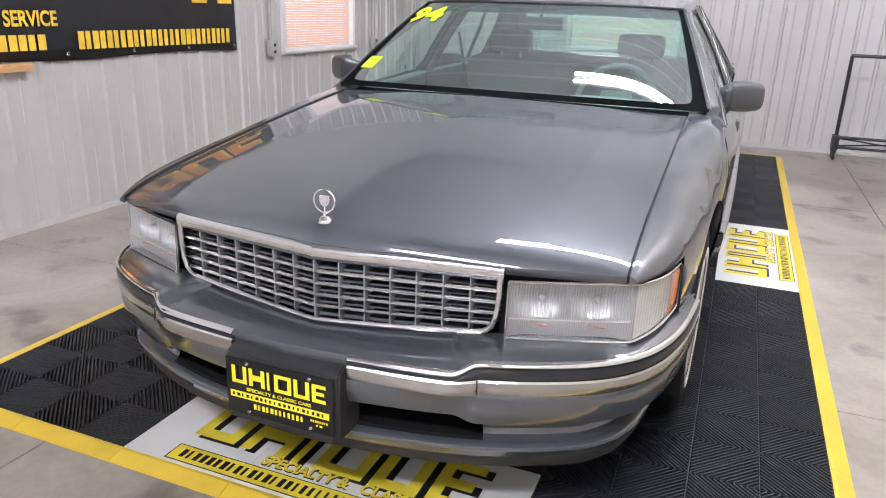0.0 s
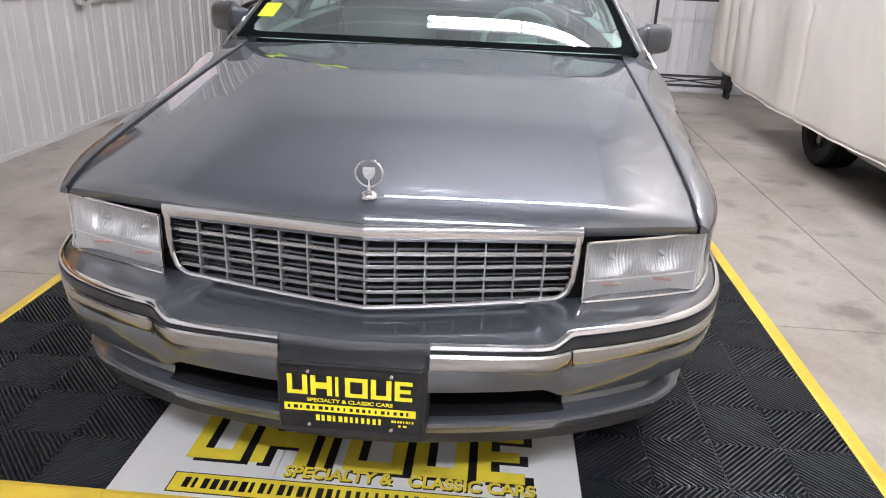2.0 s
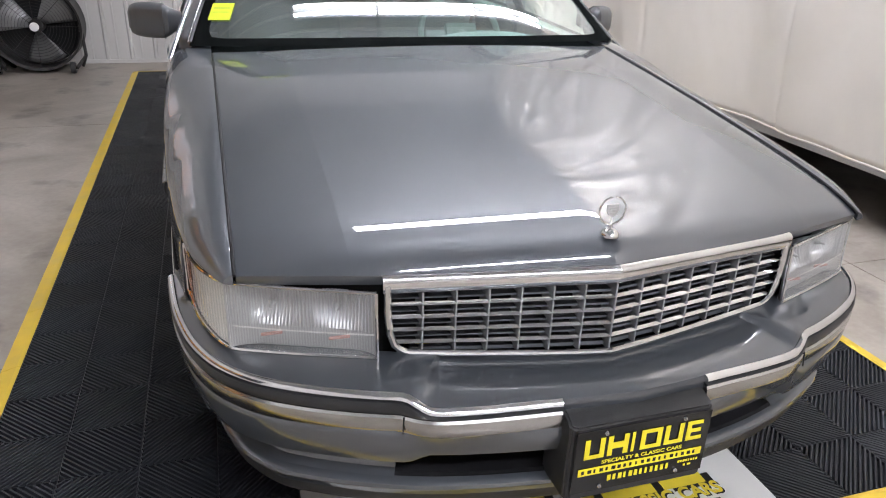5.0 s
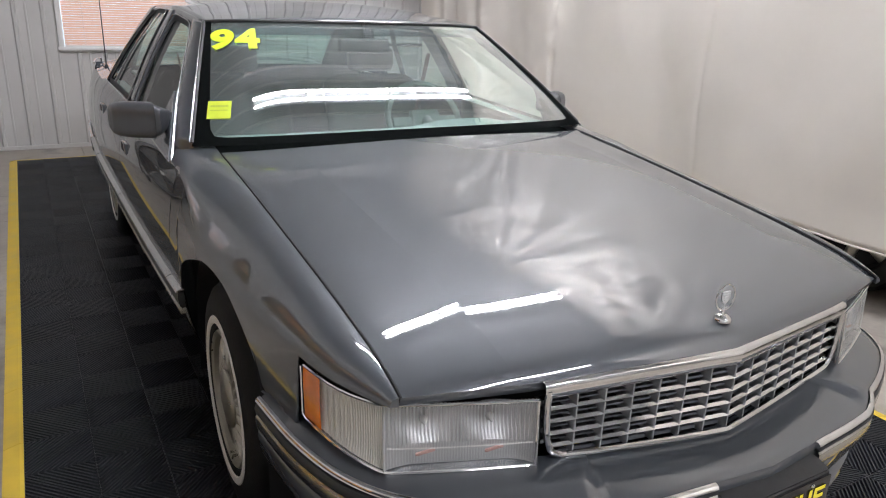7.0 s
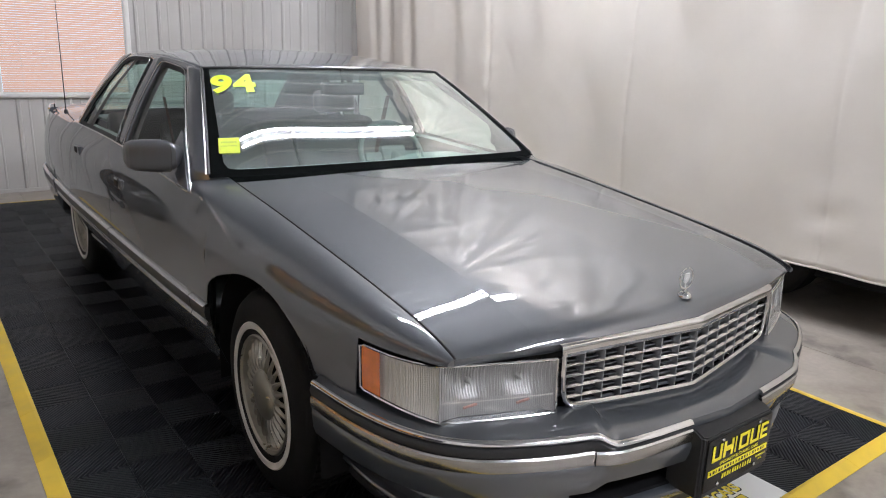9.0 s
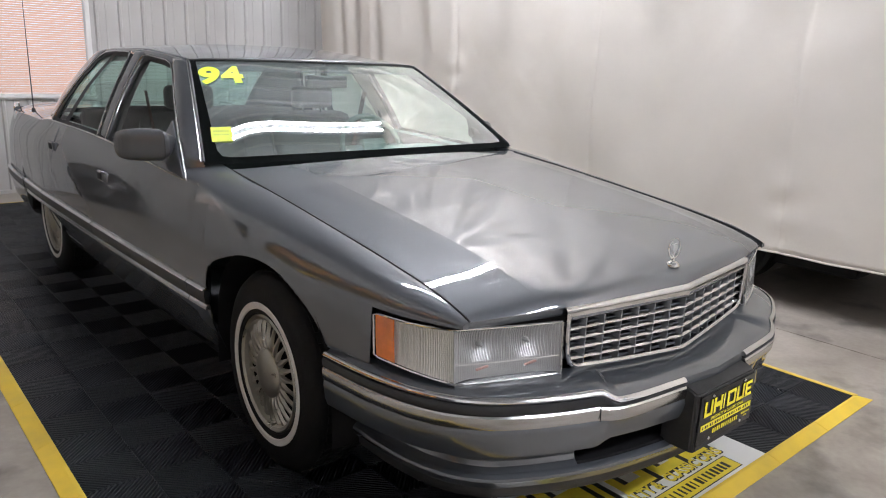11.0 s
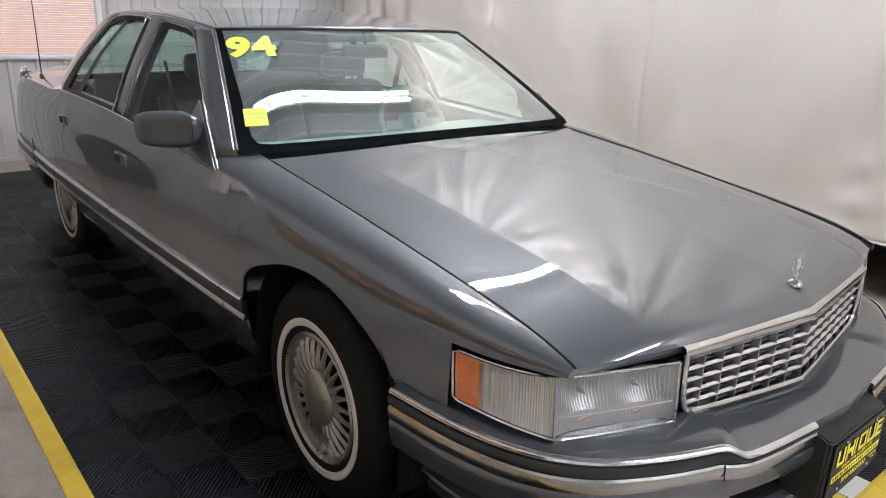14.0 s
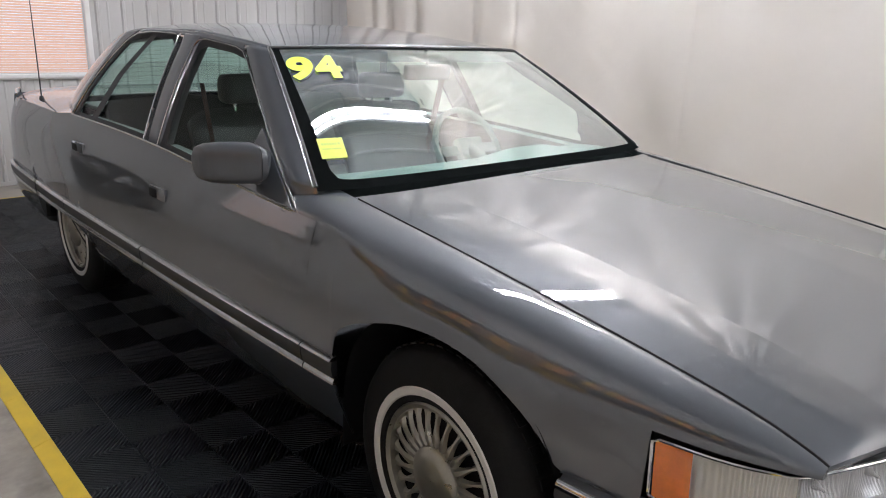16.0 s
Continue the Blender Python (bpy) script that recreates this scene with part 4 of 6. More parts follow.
rim_pts = [ws_pt(0, v / 20) for v in range(21)] + [ws_pt(u / 30, 1) for u in range(1, 31)] + [ws_pt(1, 1 - v / 20) for v in range(1, 21)]
part("windshield_trim", tube(rim_pts, 0.0075, 8), RUBBER, car)
part("windshield_reveal", tube([(p[0] * 1.009, p[1] + 0.004, p[2] + 0.003) for p in rim_pts], 0.0028, 6), BAND, car)

RAILZ = pch([-0.365, -0.1, 0.3, 0.8, 1.1, 1.28], [1.338, 1.362, 1.384, 1.381, 1.360, 1.316])
RAILX = pch([-0.365, 0.0, 0.6, 1.28], [0.640, 0.645, 0.636, 0.602])


def roof_pt(u, v):
    x = 2 * u - 1
    yf = -0.365 - ws_bow(x) + 0.004
    yr = 1.28 + 0.05 * (1 - x * x)
    y = lerp(yf, yr, v)
    yy = lerp(-0.365, 1.28, v)
    z = RAILZ(yy) + lerp(0.012, 0.042, min(1, v / 0.35) ** 0.6) * (1 - abs(x) ** 2.5)
    return (x * RAILX(yy), y, z)


roof = part("roof", grid(roof_pt, 48, 40), PAINT, car)
thick(roof, 0.02)


def back_pt(u, v):
    x = 2 * u - 1
    y = lerp(1.285, 1.82, v) + 0.05 * (1 - x * x)
    z = lerp(1.314, 0.985, v) + lerp(0.036, 0.012, v) * (1 - x * x) + 0.02 * math.sin(math.pi * v)
    return (x * lerp(0.598, 0.66, v), y, z)


part("rear_window", grid(back_pt, 32, 14), GLASS, car).visible_shadow = False
bm = bmesh.new()
for i in range(11):
    v = 0.12 + i * 0.075
    tube([inset2 for inset2 in [(p[0], p[1] - 0.003, p[2] - 0.003) for p in [back_pt(0.08 + 0.84 * k / 16, v) for k in range(17)]]], 0.0008, 4, bm)
part("heater_wires", bm, DARK, car)
part("rear_window_trim", tube([back_pt(0, 1 - v / 12) for v in range(13)] + [back_pt(u / 20, 0) for u in range(1, 21)] + [back_pt(1, v / 12) for v in range(1, 13)], 0.008, 8), RUBBER, car)


def gh(y, t, sgn=1, out=0.0):
    """A point of the glasshouse side: t runs from the belt line up to the roof rail."""
    xb, zb = side_x(y, BELT(y)) - 0.004, BELT(y)
    yr = min(max(y, -0.365), 1.28)
    xr, zr = RAILX(yr), RAILZ(yr)
    bulge = 0.014 * math.sin(math.pi * t)
    return (sgn * (lerp(xb, xr, t) + bulge + out), y, lerp(zb, zr, t))


def gh_band(lineA, lineB, n, sgn, out=0.0, m=3):
    """Surface between two chains of (y, t) corners, each resampled to n steps."""
    def at(line, s):
        k = s * (len(line) - 1)
        i = min(int(k), len(line) - 2)
        f = k - i
        return (lerp(line[i][0], line[i + 1][0], f), lerp(line[i][1], line[i + 1][1], f))

    def f(u, v):
        a, b = at(lineA, u), at(lineB, u)
        return gh(lerp(a[0], b[0], v), lerp(a[1], b[1], v), sgn, out)
    return grid(f, n, m)


def front_line(t, off=0.0):
    """Leading edge of the front door opening in (y, t) terms."""
    return (-0.962 + 0.781 * t + off, t)


def chain(points, n=40):
    """Resamples a chain of (y, t) corners evenly."""
    out = []
    for k in range(n + 1):
        f = k / n * (len(points) - 1)
        i = min(int(f), len(points) - 2)
        out.append((lerp(points[i][0], points[i + 1][0], f - i), lerp(points[i][1], points[i + 1][1], f - i)))
    return out


FRONT_OPEN = [front_line(0.0), front_line(0.3), front_line(0.6), front_line(0.86), (-0.225, 0.925), (-0.16, 0.945), (0.08, 0.948), (0.135, 0.93), (0.152, 0.87), (0.128, 0.5), (0.085, 0.0)]
REAR_OPEN = [(0.228, 0.0), (0.285, 0.5), (0.330, 0.88), (0.352, 0.945), (0.41, 0.965), (0.70, 0.970), (0.84, 0.950), (0.93, 0.89), (1.02, 0.72), (1.09, 0.45), (1.125, 0.22), (1.140, 0.0)]

for s in (-1, 1):
    # A pillar between the windshield edge and the door opening
    def apillar(u, v):
        p = ws_pt(0 if s < 0 else 1, u)
        t = max(0.0, min(1.0, (p[2] - 0.91) / (RAILZ(-0.25) - 0.91)))
        q = gh(*front_line(t, -0.004), s, 0.002)
        k = math.sin(math.pi * v)
        return (lerp(p[0], q[0], v) + s * 0.012 * k, lerp(p[1] - 0.002, q[1], v), lerp(p[2], q[2], v) + 0.004 * k)
    thick(part("a_pillar", grid(apillar, 24, 8), PAINT, car), 0.02)
    # fairing from the foot of the pillar down to the wing
    def foot(u, v):
        p = apillar(0, min(1, v * 1.4))
        e = (p[0] - s * 0.006 * u, p[1] - 0.025 * u, p[2] - 0.055 * u)
        k = max(0, v * 1.4 - 1) / 0.4
        zb = BELT(e[1]) - 0.012
        return (lerp(e[0], s * (side_x(e[1], zb) + 0.001), k), e[1], lerp(e[2], min(zb, e[2]), k))
    part("pillar_foot", grid(foot, 10, 14), PAINT, car, sharp=60)
    # painted frames: above, between and behind the panes
    bands = {
        "roof_rail": ([(-0.36, 1.0), (-0.1, 1.0), (0.3, 1.0), (0.70, 1.0), (0.98, 1.0)], [(-0.235, 0.925), (-0.06, 0.945), (0.3, 0.95), (0.66, 0.970), (0.88, 0.935)]),
        "b_pillar": ([(0.085, 0.0), (0.128, 0.5), (0.152, 0.90), (0.15, 0.97)], [(0.228, 0.0), (0.285, 0.5), (0.335, 0.90), (0.36, 0.97)]),
    }
    for nm, (a, b) in bands.items():
        thick(part(nm, gh_band(a, b, 18, s), PAINT, car), 0.022)
    # C pillar up to the rear window
    CL = [(1.140, 0.0), (1.115, 0.3), (1.055, 0.6), (0.945, 0.88), (0.83, 0.99)]

    def cpillar(u, v):
        f = u * 4
        i = min(int(f), 3)
        a = gh(lerp(CL[i][0], CL[i + 1][0], f - i), lerp(CL[i][1], CL[i + 1][1], f - i), s)
        b = back_pt(0 if s < 0 else 1, 1 - u)
        k = math.sin(math.pi * v)
        return (lerp(a[0], b[0], v) + s * 0.035 * k * (1 - 0.5 * u), lerp(a[1], b[1], v), lerp(a[2], b[2], v) + 0.014 * k)
    thick(part("c_pillar", grid(cpillar, 20, 10), PAINT, car), 0.02)
    # panes
    part("front_side_window", gh_band([(-0.93, 0.0), (-0.22, 0.94)], [(0.10, 0.0), (0.16, 0.94)], 12, s, -0.016, 8), SIDEGLASS, car).visible_shadow = False
    part("rear_side_window", gh_band([(0.22, 0.0), (0.28, 0.5), (0.34, 0.96)], [(1.145, 0.0), (1.085, 0.5), (0.86, 0.96)], 16, s, -0.016, 8), SIDEGLASS, car).visible_shadow = False
    part("divider_bar", gh_band([(0.83, 0.0), (0.755, 0.5), (0.60, 0.96)], [(0.91, 0.0), (0.825, 0.5), (0.66, 0.96)], 12, s, -0.008), RUBBER, car)
    # black seals inside the openings, then fine bright reveals
    part("window_seal", gh_band([(0.090, 0.0), (0.130, 0.5), (0.152, 0.90), (0.12, 0.945), (-0.14, 0.945), (-0.23, 0.925)], [(0.035, 0.0), (0.080, 0.5), (0.108, 0.84), (0.08, 0.885), (-0.15, 0.885), (-0.245, 0.865)], 30, s, -0.011, 2), RUBBER, car)
    part("window_seal", gh_band([front_line(0.0), front_line(0.9)], [front_line(0.0, 0.03), front_line(0.88, 0.03)], 16, s, -0.010, 2), RUBBER, car)
    part("window_seal", gh_band([(0.226, 0.0), (0.285, 0.5), (0.332, 0.9), (0.41, 0.966), (0.72, 0.972), (0.85, 0.948)], [(0.255, 0.0), (0.315, 0.5), (0.37, 0.86), (0.42, 0.905), (0.70, 0.915), (0.82, 0.89)], 30, s, -0.011, 2), RUBBER, car)
    part("window_seal", gh_band([(1.142, 0.0), (1.118, 0.3), (1.058, 0.6), (0.948, 0.88), (0.84, 0.95)], [(1.105, 0.0), (1.08, 0.3), (1.02, 0.6), (0.915, 0.84), (0.81, 0.90)], 24, s, -0.010, 2), RUBBER, car)
    part("window_seal", gh_band([(-0.93, 0.035), (1.14, 0.035)], [(-0.93, -0.01), (1.14, -0.01)], 24, s, -0.010, 1), RUBBER, car)
    part("belt_moulding", tube([gh(lerp(-0.93, 1.15, i / 30), 0.0, s, 0.005) for i in range(31)], 0.0045, 6), BAND, car)
    part("bright_reveal", tube([gh(a, b, s, 0.003) for a, b in chain(FRONT_OPEN)], 0.0028, 6), BAND, car)
    part("bright_reveal", tube([gh(a, b, s, 0.003) for a, b in chain(REAR_OPEN)], 0.0028, 6), BAND, car)
    # mirror sail, its bright edge and the mirror
    sail = bmesh.new()
    vs = [sail.verts.new(gh(a, b, s, 0.006)) for a, b in ((-0.945, 0.012), (-0.60, 0.012), (-0.618, 0.42))]
    sail.faces.new(vs)
    thick(part("mirror_sail", sail, PAINT, car, smooth=False), 0.010)
    part("sail_trim", tube([gh(a, b, s, 0.007) for a, b in [(-0.60, 0.008), (-0.948, 0.008)]] + [gh(*front_line(t), s, 0.006) for t in (0.02, 0.15, 0.3, 0.44)], 0.0032, 6), BAND, car)
    mb = bmesh.new()
    prof = [(-0.045, 0.42), (-0.02, 0.62), (0.008, 0.86), (0.02, 0.97), (0.05, 1.0), (0.09, 0.99), (0.122, 0.92), (0.140, 0.78), (0.148, 0.5), (0.150, 0.0)]

    def mir(u, v):
        k = u * (len(prof) - 1)
        i = min(int(k), len(prof) - 2)
        d, sc = lerp(prof[i][0], prof[i + 1][0], k - i), lerp(prof[i][1], prof[i + 1][1], k - i)
        a = v * math.tau
        c, sn = math.cos(a), math.sin(a)
        ry, rz = 0.060 * sc, 0.063 * sc
        return (s * (0.897 + d) - (0.015 if s > 0 else 0), (0.07 if s > 0 else 0) - 0.752 + (0.85 * d if d > 0 else -0.9 * d) + ry * math.copysign(abs(c) ** 0.75, c), (-0.018 if s > 0 else 0) + 1.013 - 0.04 * d + rz * math.copysign(abs(sn) ** 0.6, sn))
    grid(mir, 36, 36, mb)
    bmesh.ops.remove_doubles(mb, verts=mb.verts, dist=0.0005)
    mr_ob = part("door_mirror", mb, SHELL, car, sharp=60)
    gl_ob = part("mirror_glass", box(-0.058, 0.058, -0.003, 0.003, -0.045, 0.045, 0.002), CHROME, mr_ob)
    gl_ob.matrix_local = pose(s * 0.965 - (0.015 if s > 0 else 0), -0.633 + (0.07 if s > 0 else 0), 1.0, 0, 0, s * 40)
    part("mirror_seam", tube([(s * 0.915 - (0.015 if s > 0 else 0), (0.07 if s > 0 else 0) - 0.737 + 0.0605 * math.copysign(abs(math.cos(a)) ** 0.75, math.cos(a)), (-0.018 if s > 0 else 0) + 1.012 + 0.0635 * math.copysign(abs(math.sin(a)) ** 0.6, math.sin(a))) for a in [k * math.tau / 40 for k in range(41)]], 0.0014, 5, caps=False), TRIMGREY, mr_ob)

# ---- side mouldings ----
def side_strip(y0, y1, z0, z1, out, sgn, n=24, lo=0.0):
    """A proud strip along the body side, closed against it; lo leans its face back."""
    bm = bmesh.new()
    rows = []
    for i in range(n + 1):
        y = lerp(y0, y1, i / n)
        zm = (z0 + z1) / 2
        pts = [(side_x(y, z0) - 0.004, z0), (side_x(y, z0) + out * (0.8 + 0.2 * lo), z0 + 0.002), (side_x(y, zm) + out * (1 - 0.25 * lo), zm), (side_x(y, z1) + out * (0.8 - 0.5 * lo), z1 - 0.002), (side_x(y, z1) - 0.004, z1)]
        rows.append([bm.verts.new((sgn * x, y, z)) for x, z in pts])
    for a, b in zip(rows, rows[1:]):
        for j in range(4):
            bm.faces.new((a[j], b[j], b[j + 1], a[j + 1]))
    bm.faces.new(rows[0])
    bm.faces.new(rows[-1][::-1])
    return bm


for s in (-1, 1):
    for y0, y1 in ((-1.205, -1.060), (-1.054, 0.120), (0.130, 1.130), (1.140, 1.705)):
        base = part("side_moulding", side_strip(y0, y1, 0.488, 0.545, 0.016, s), TRIMGREY, car)
        part("bright_strip", side_strip(y0, y1, 0.537, 0.550, 0.022, s, lo=0.7), BAND, base)
        part("bright_strip", side_strip(y0, y1, 0.464, 0.485, 0.017, s, lo=0.7), BAND, base)

# ---- door handles ----
for s in (-1, 1):
    for y, z in ((-0.03, 0.792), (0.93, 0.835)):
        x = s * (side_x(y, z))
        h = part("door_handle", box(min(x - s * 0.02, x + s * 0.006), max(x - s * 0.02, x + s * 0.006), y - 0.085, y + 0.065, z - 0.022, z + 0.026, 0.006), PAINT, car)
        # no recess is cut; a dark plate on the handle stands for it
        part("recess_plate", box(min(x, x + s * 0.0075), max(x, x + s * 0.0075), y - 0.01, y + 0.062, z - 0.018, z + 0.016, 0.003), DARK, h, "dark plate in place of a finger recess")

# ---- wheels ----
def wheel(y, s, turned=0):
    w = part("wheel", lathe([(0.185, -0.090), (0.205, -0.108), (0.262, -0.112), (0.30, -0.108), (0.325, -0.094), (0.338, -0.075), (0.341, 0), (0.338, 0.075), (0.325, 0.094), (0.25, 0.11), (0.20, 0.095)], 72, closed=True), TYRE, car, "black tyre with a whitewall ring")
    part("whitewall", lathe([(0.224, -0.1115), (0.228, -0.1155), (0.245, -0.1165), (0.249, -0.1135)], 72), WHITEWALL, w, "white sidewall ring")
    tr = bmesh.new()
    for r0 in range(60):
        a = r0 * math.tau / 60
        for k in (-0.055, -0.02, 0.02, 0.055):
            box(k - 0.014, k + 0.014, -0.012, 0.012, 0.3385, 0.3435, bm=tr)
            bmesh.ops.rotate(tr, verts=tr.verts[-8:], cent=(0, 0, 0), matrix=Matrix.Rotation(a + 0.02 * (k > 0), 3, "X"))
    part("tread", tr, TYRE, w, smooth=False)
    part("rim", lathe([(0.184, -0.078), (0.186, -0.088), (0.188, -0.104), (0.200, -0.110), (0.205, -0.104), (0.205, 0.02)], 64), SATIN, w, "silver alloy rim lip")
    part("rim_well", lathe([(0.02, -0.066), (0.12, -0.070), (0.185, -0.074)], 40), DARK, w)
    part("centre_cap", lathe([(0.001, -0.116), (0.05, -0.115), (0.078, -0.110), (0.086, -0.104), (0.088, -0.090)], 40), SATIN, w, "silver centre cap")
    bm = bmesh.new()
    n = 25
    for k in range(n):
        a = k * math.tau / n
        half = math.pi / n
        q = []
        for r, wd, x in ((0.084, 1.0, -0.100), (0.108, 1.0, -0.104), (0.124, 0.60, -0.103), (0.146, 0.30, -0.099), (0.168, 0.36, -0.094), (0.182, 0.75, -0.091), (0.188, 1.0, -0.090)):
            q.append([bm.verts.new((xx, r * math.cos(a + f * wd * half), r * math.sin(a + f * wd * half))) for f, xx in ((-1, x + 0.010), (-0.45, x), (0.45, x), (1, x + 0.010))])
        for c, d in zip(q, q[1:]):
            for j in range(3):
                bm.faces.new((c[j], d[j], d[j + 1], c[j + 1]))
    part("spokes", bm, SATIN, w, "ring of fine silver spokes", normals=False)
    for ob in w.children:
        if ob.name.split(".")[0] != "tread":
            ob.scale = (1, 0.975, 0.975)
    w.matrix_local = Matrix.Translation((s * 0.793, y, WZ)) @ pose(0, 0, 0, 0, 0, (0 if s > 0 else 180) + turned) @ pose(0, 0, 0, 0, 0, 180)
    return w


for y in (WHEEL_F, WHEEL_R):
    for s in (-1, 1):
        wheel(y, s, -1.5 if y < 0 else 0)

# ---- front bumper ----
BX = pch([0, 0.18, 0.40, 0.45, 0.50, 0.62, 0.74, 0.815, 0.862, 0.888, 0.898], [0, 1, 2, 3, 4, 5, 6, 7, 8, 9, 10])
PLAN = [(0, -2.672), (0.18, -2.655), (0.40, -2.628), (0.44, -2.612), (0.475, -2.588), (0.52, -2.572), (0.63, -2.524), (0.74, -2.455), (0.818, -2.362), (0.862, -2.255), (0.890, -2.120), (0.906, -1.955)]
seg = [0]
for a, b in zip(PLAN, PLAN[1:]):
    seg.append(seg[-1] + math.dist(a, b))
PX, PY = pch(seg, [p[0] for p in PLAN]), pch(seg, [p[1] for p in PLAN])
SL = seg[-1]


def plan(s):
    """A point of the bumper's plan curve and its outward normal, s from -1 (one arch) to 1 (the other)."""
    a = abs(s) * SL
    x, y = PX(a), PY(a)
    e = 0.016
    dx, dy = PX(min(a + e, SL)) - PX(max(a - e, 0)), PY(min(a + e, SL)) - PY(max(a - e, 0))
    l = math.hypot(dx, dy)
    sg = 1 if s >= 0 else -1
    nx, ny = (dy / l, -dx / l)
    if abs(s) < 1e-6:
        nx, ny = 0, -1
    return sg * x, y, sg * nx, ny


def spline(xs, ys):
    """Natural cubic curve through a few stations."""
    n = len(xs)
    A, r = np.eye(n), np.zeros(n)
    for i in range(1, n - 1):
        h0, h1 = xs[i] - xs[i - 1], xs[i + 1] - xs[i]
        A[i, i - 1:i + 2] = h0, 2 * (h0 + h1), h1
        r[i] = 6 * ((ys[i + 1] - ys[i]) / h1 - (ys[i] - ys[i - 1]) / h0)
    A[0, 0:2] = 2, 1
    r[0] = 6 * ((ys[1] - ys[0]) / (xs[1] - xs[0]) - 0.0) / (xs[1] - xs[0])
    m = np.linalg.solve(A, r)

    def f(x):
        i = min(max(int(np.searchsorted(xs, x, "right")) - 1, 0), n - 2)
        h = xs[i + 1] - xs[i]
        a, c = (xs[i + 1] - x) / h, (x - xs[i]) / h
        return float(a * ys[i] + c * ys[i + 1] + ((a ** 3 - a) * m[i] + (c ** 3 - c) * m[i + 1]) * h * h / 6)
    return f


# the lower half of the bumper runs round the nose in one even curve, without the step of the upper half
PLAN_LOW = [(0, -2.670), (0.22, -2.650), (0.45, -2.600), (0.63, -2.524), (0.74, -2.455), (0.818, -2.362), (0.862, -2.255), (0.890, -2.120), (0.906, -1.955)]
seg2 = [0]
for a, b in zip(PLAN_LOW, PLAN_LOW[1:]):
    seg2.append(seg2[-1] + math.dist(a, b))
LX, LY = pch(seg2, [p[0] for p in PLAN_LOW]), spline(seg2, [p[1] for p in PLAN_LOW])


def plan_low(s):
    a = abs(s) * seg2[-1]
    e = 0.02
    a0, a1 = max(a - e, 0), min(a + e, seg2[-1])
    dx, dy = LX(a1) - LX(a0), LY(a1) - LY(a0)
    l = math.hypot(dx, dy)
    sg = 1 if s >= 0 else -1
    if a < e:
        dx, dy, l = 1, (LY(e) - LY(0)) / e * a / e, 1
    return sg * LX(a), LY(a), sg * dy / l, -dx / l


def swept(section, s0=-1.0, s1=1.0, n=150, closed=False):
    bm = bmesh.new()
    rows = []
    for i in range(n + 1):
        s = lerp(s0, s1, i / n)
        x, y, nx, ny = plan(s)
        sec = section(s) if callable(section) else section
        x2, y2, mx, my = plan_low(s)
        rows.append([bm.verts.new((x + nx * d, y + ny * d, z) if z > 0.458 else (x2 + mx * d, y2 + my * d, z)) for d, z in sec])
    for a, b in zip(rows, rows[1:]):
        k = len(a)
        for j in range(k if closed else k - 1):
            bm.faces.new((a[j], b[j], b[(j + 1) % k], a[(j + 1) % k]))
    if closed:
        bm.faces.new(rows[0][::-1])
        bm.faces.new(rows[-1])
    return bm


def dip(s):
    """One across the middle of the bumper, where its upper rim is lower, nought outside."""
    q = min(1, max(0, (0.475 - abs(s) * SL) / 0.055))
    return q * q * (3 - 2 * q)


def bump_sec(s):
    end = max(0, (abs(s) * SL - 0.86) / (SL - 0.86)) if abs(s) * SL > 0.86 else 0
    mid = dip(s)
    tin = lerp(lerp(0.125, 0.012, end), 0.165, mid)
    back = lerp(0.562, 0.529 + 0.026 * (abs(s) * SL / 0.468) ** 1.5, mid)
    return [(-tin, back), (-tin * 0.55, lerp(0.560, 0.4 * 0.531 + 0.6 * back + 0.003, mid)), (-0.022, 0.553 - 0.022 * mid), (-0.006, 0.545 - 0.0225 * mid), (-0.002, 0.533 - 0.0215 * mid),
            (-0.004, 0.500), (-0.002, 0.470), (0.004, 0.462), (0.006, 0.449), (0.001, 0.405 + 0.018 * mid), (-0.008, 0.380 + 0.020 * mid), (-0.022, 0.371 + 0.021 * mid), (-0.075, 0.370 + 0.021 * mid)]


def strip_sec(s):
    z = 0.540 - 0.0225 * dip(s)
    return [(-0.004, z + 0.0085), (0.002, z + 0.0072), (0.0065, z + 0.0035), (0.0085, z - 0.0015), (0.006, z - 0.0065), (-0.004, z - 0.0075)]


def rub_sec(s):
    z = 0.532 - 0.0225 * dip(s)
    return [(-0.004, z), (0.008, z - 0.001), (0.011, lerp(z, 0.505, 0.45)), (0.008, 0.506), (-0.004, 0.505)]


bumper = part("front_bumper", swept(bump_sec), PAINT, car)
thick(bumper, 0.004, rim=False)
GAP = 0.165 / SL
for a, b in ((-1, -GAP), (GAP, 1)):
    part("bright_strip", swept(strip_sec, a, b, 80, True), CHROME, bumper)
    part("rub_strip", swept(rub_sec, a, b, 80, True), TRIMGREY, bumper, "dark grey rubbing strip")
    part("bright_band", swept([(-0.004, 0.503), (0.006, 0.502), (0.010, 0.497), (0.0105, 0.485), (0.009, 0.472), (0.006, 0.464), (-0.004, 0.461)], a, b, 80, True), BAND, bumper, "wide polished band")
for sg in (-1, 1):
    x, y, nx, ny = plan(sg * 0.476 / SL)
    part("joint", tube([(x + nx * 0.014, y + ny * 0.014, 0.466), (x + nx * 0.010, y + ny * 0.010, 0.503)], 0.0015, 5), DARK, bumper)


def lip_sec(s):
    end = max(0, (abs(s) * SL - 0.75) / (SL - 0.75))
    d = -0.050 - 0.05 * end
    return [(d - 0.06, 0.318), (d - 0.01, 0.316), (d + 0.014, 0.311), (d + 0.024, 0.304), (d + 0.026, 0.296), (d + 0.018, 0.284), (d + 0.012, 0.27)]


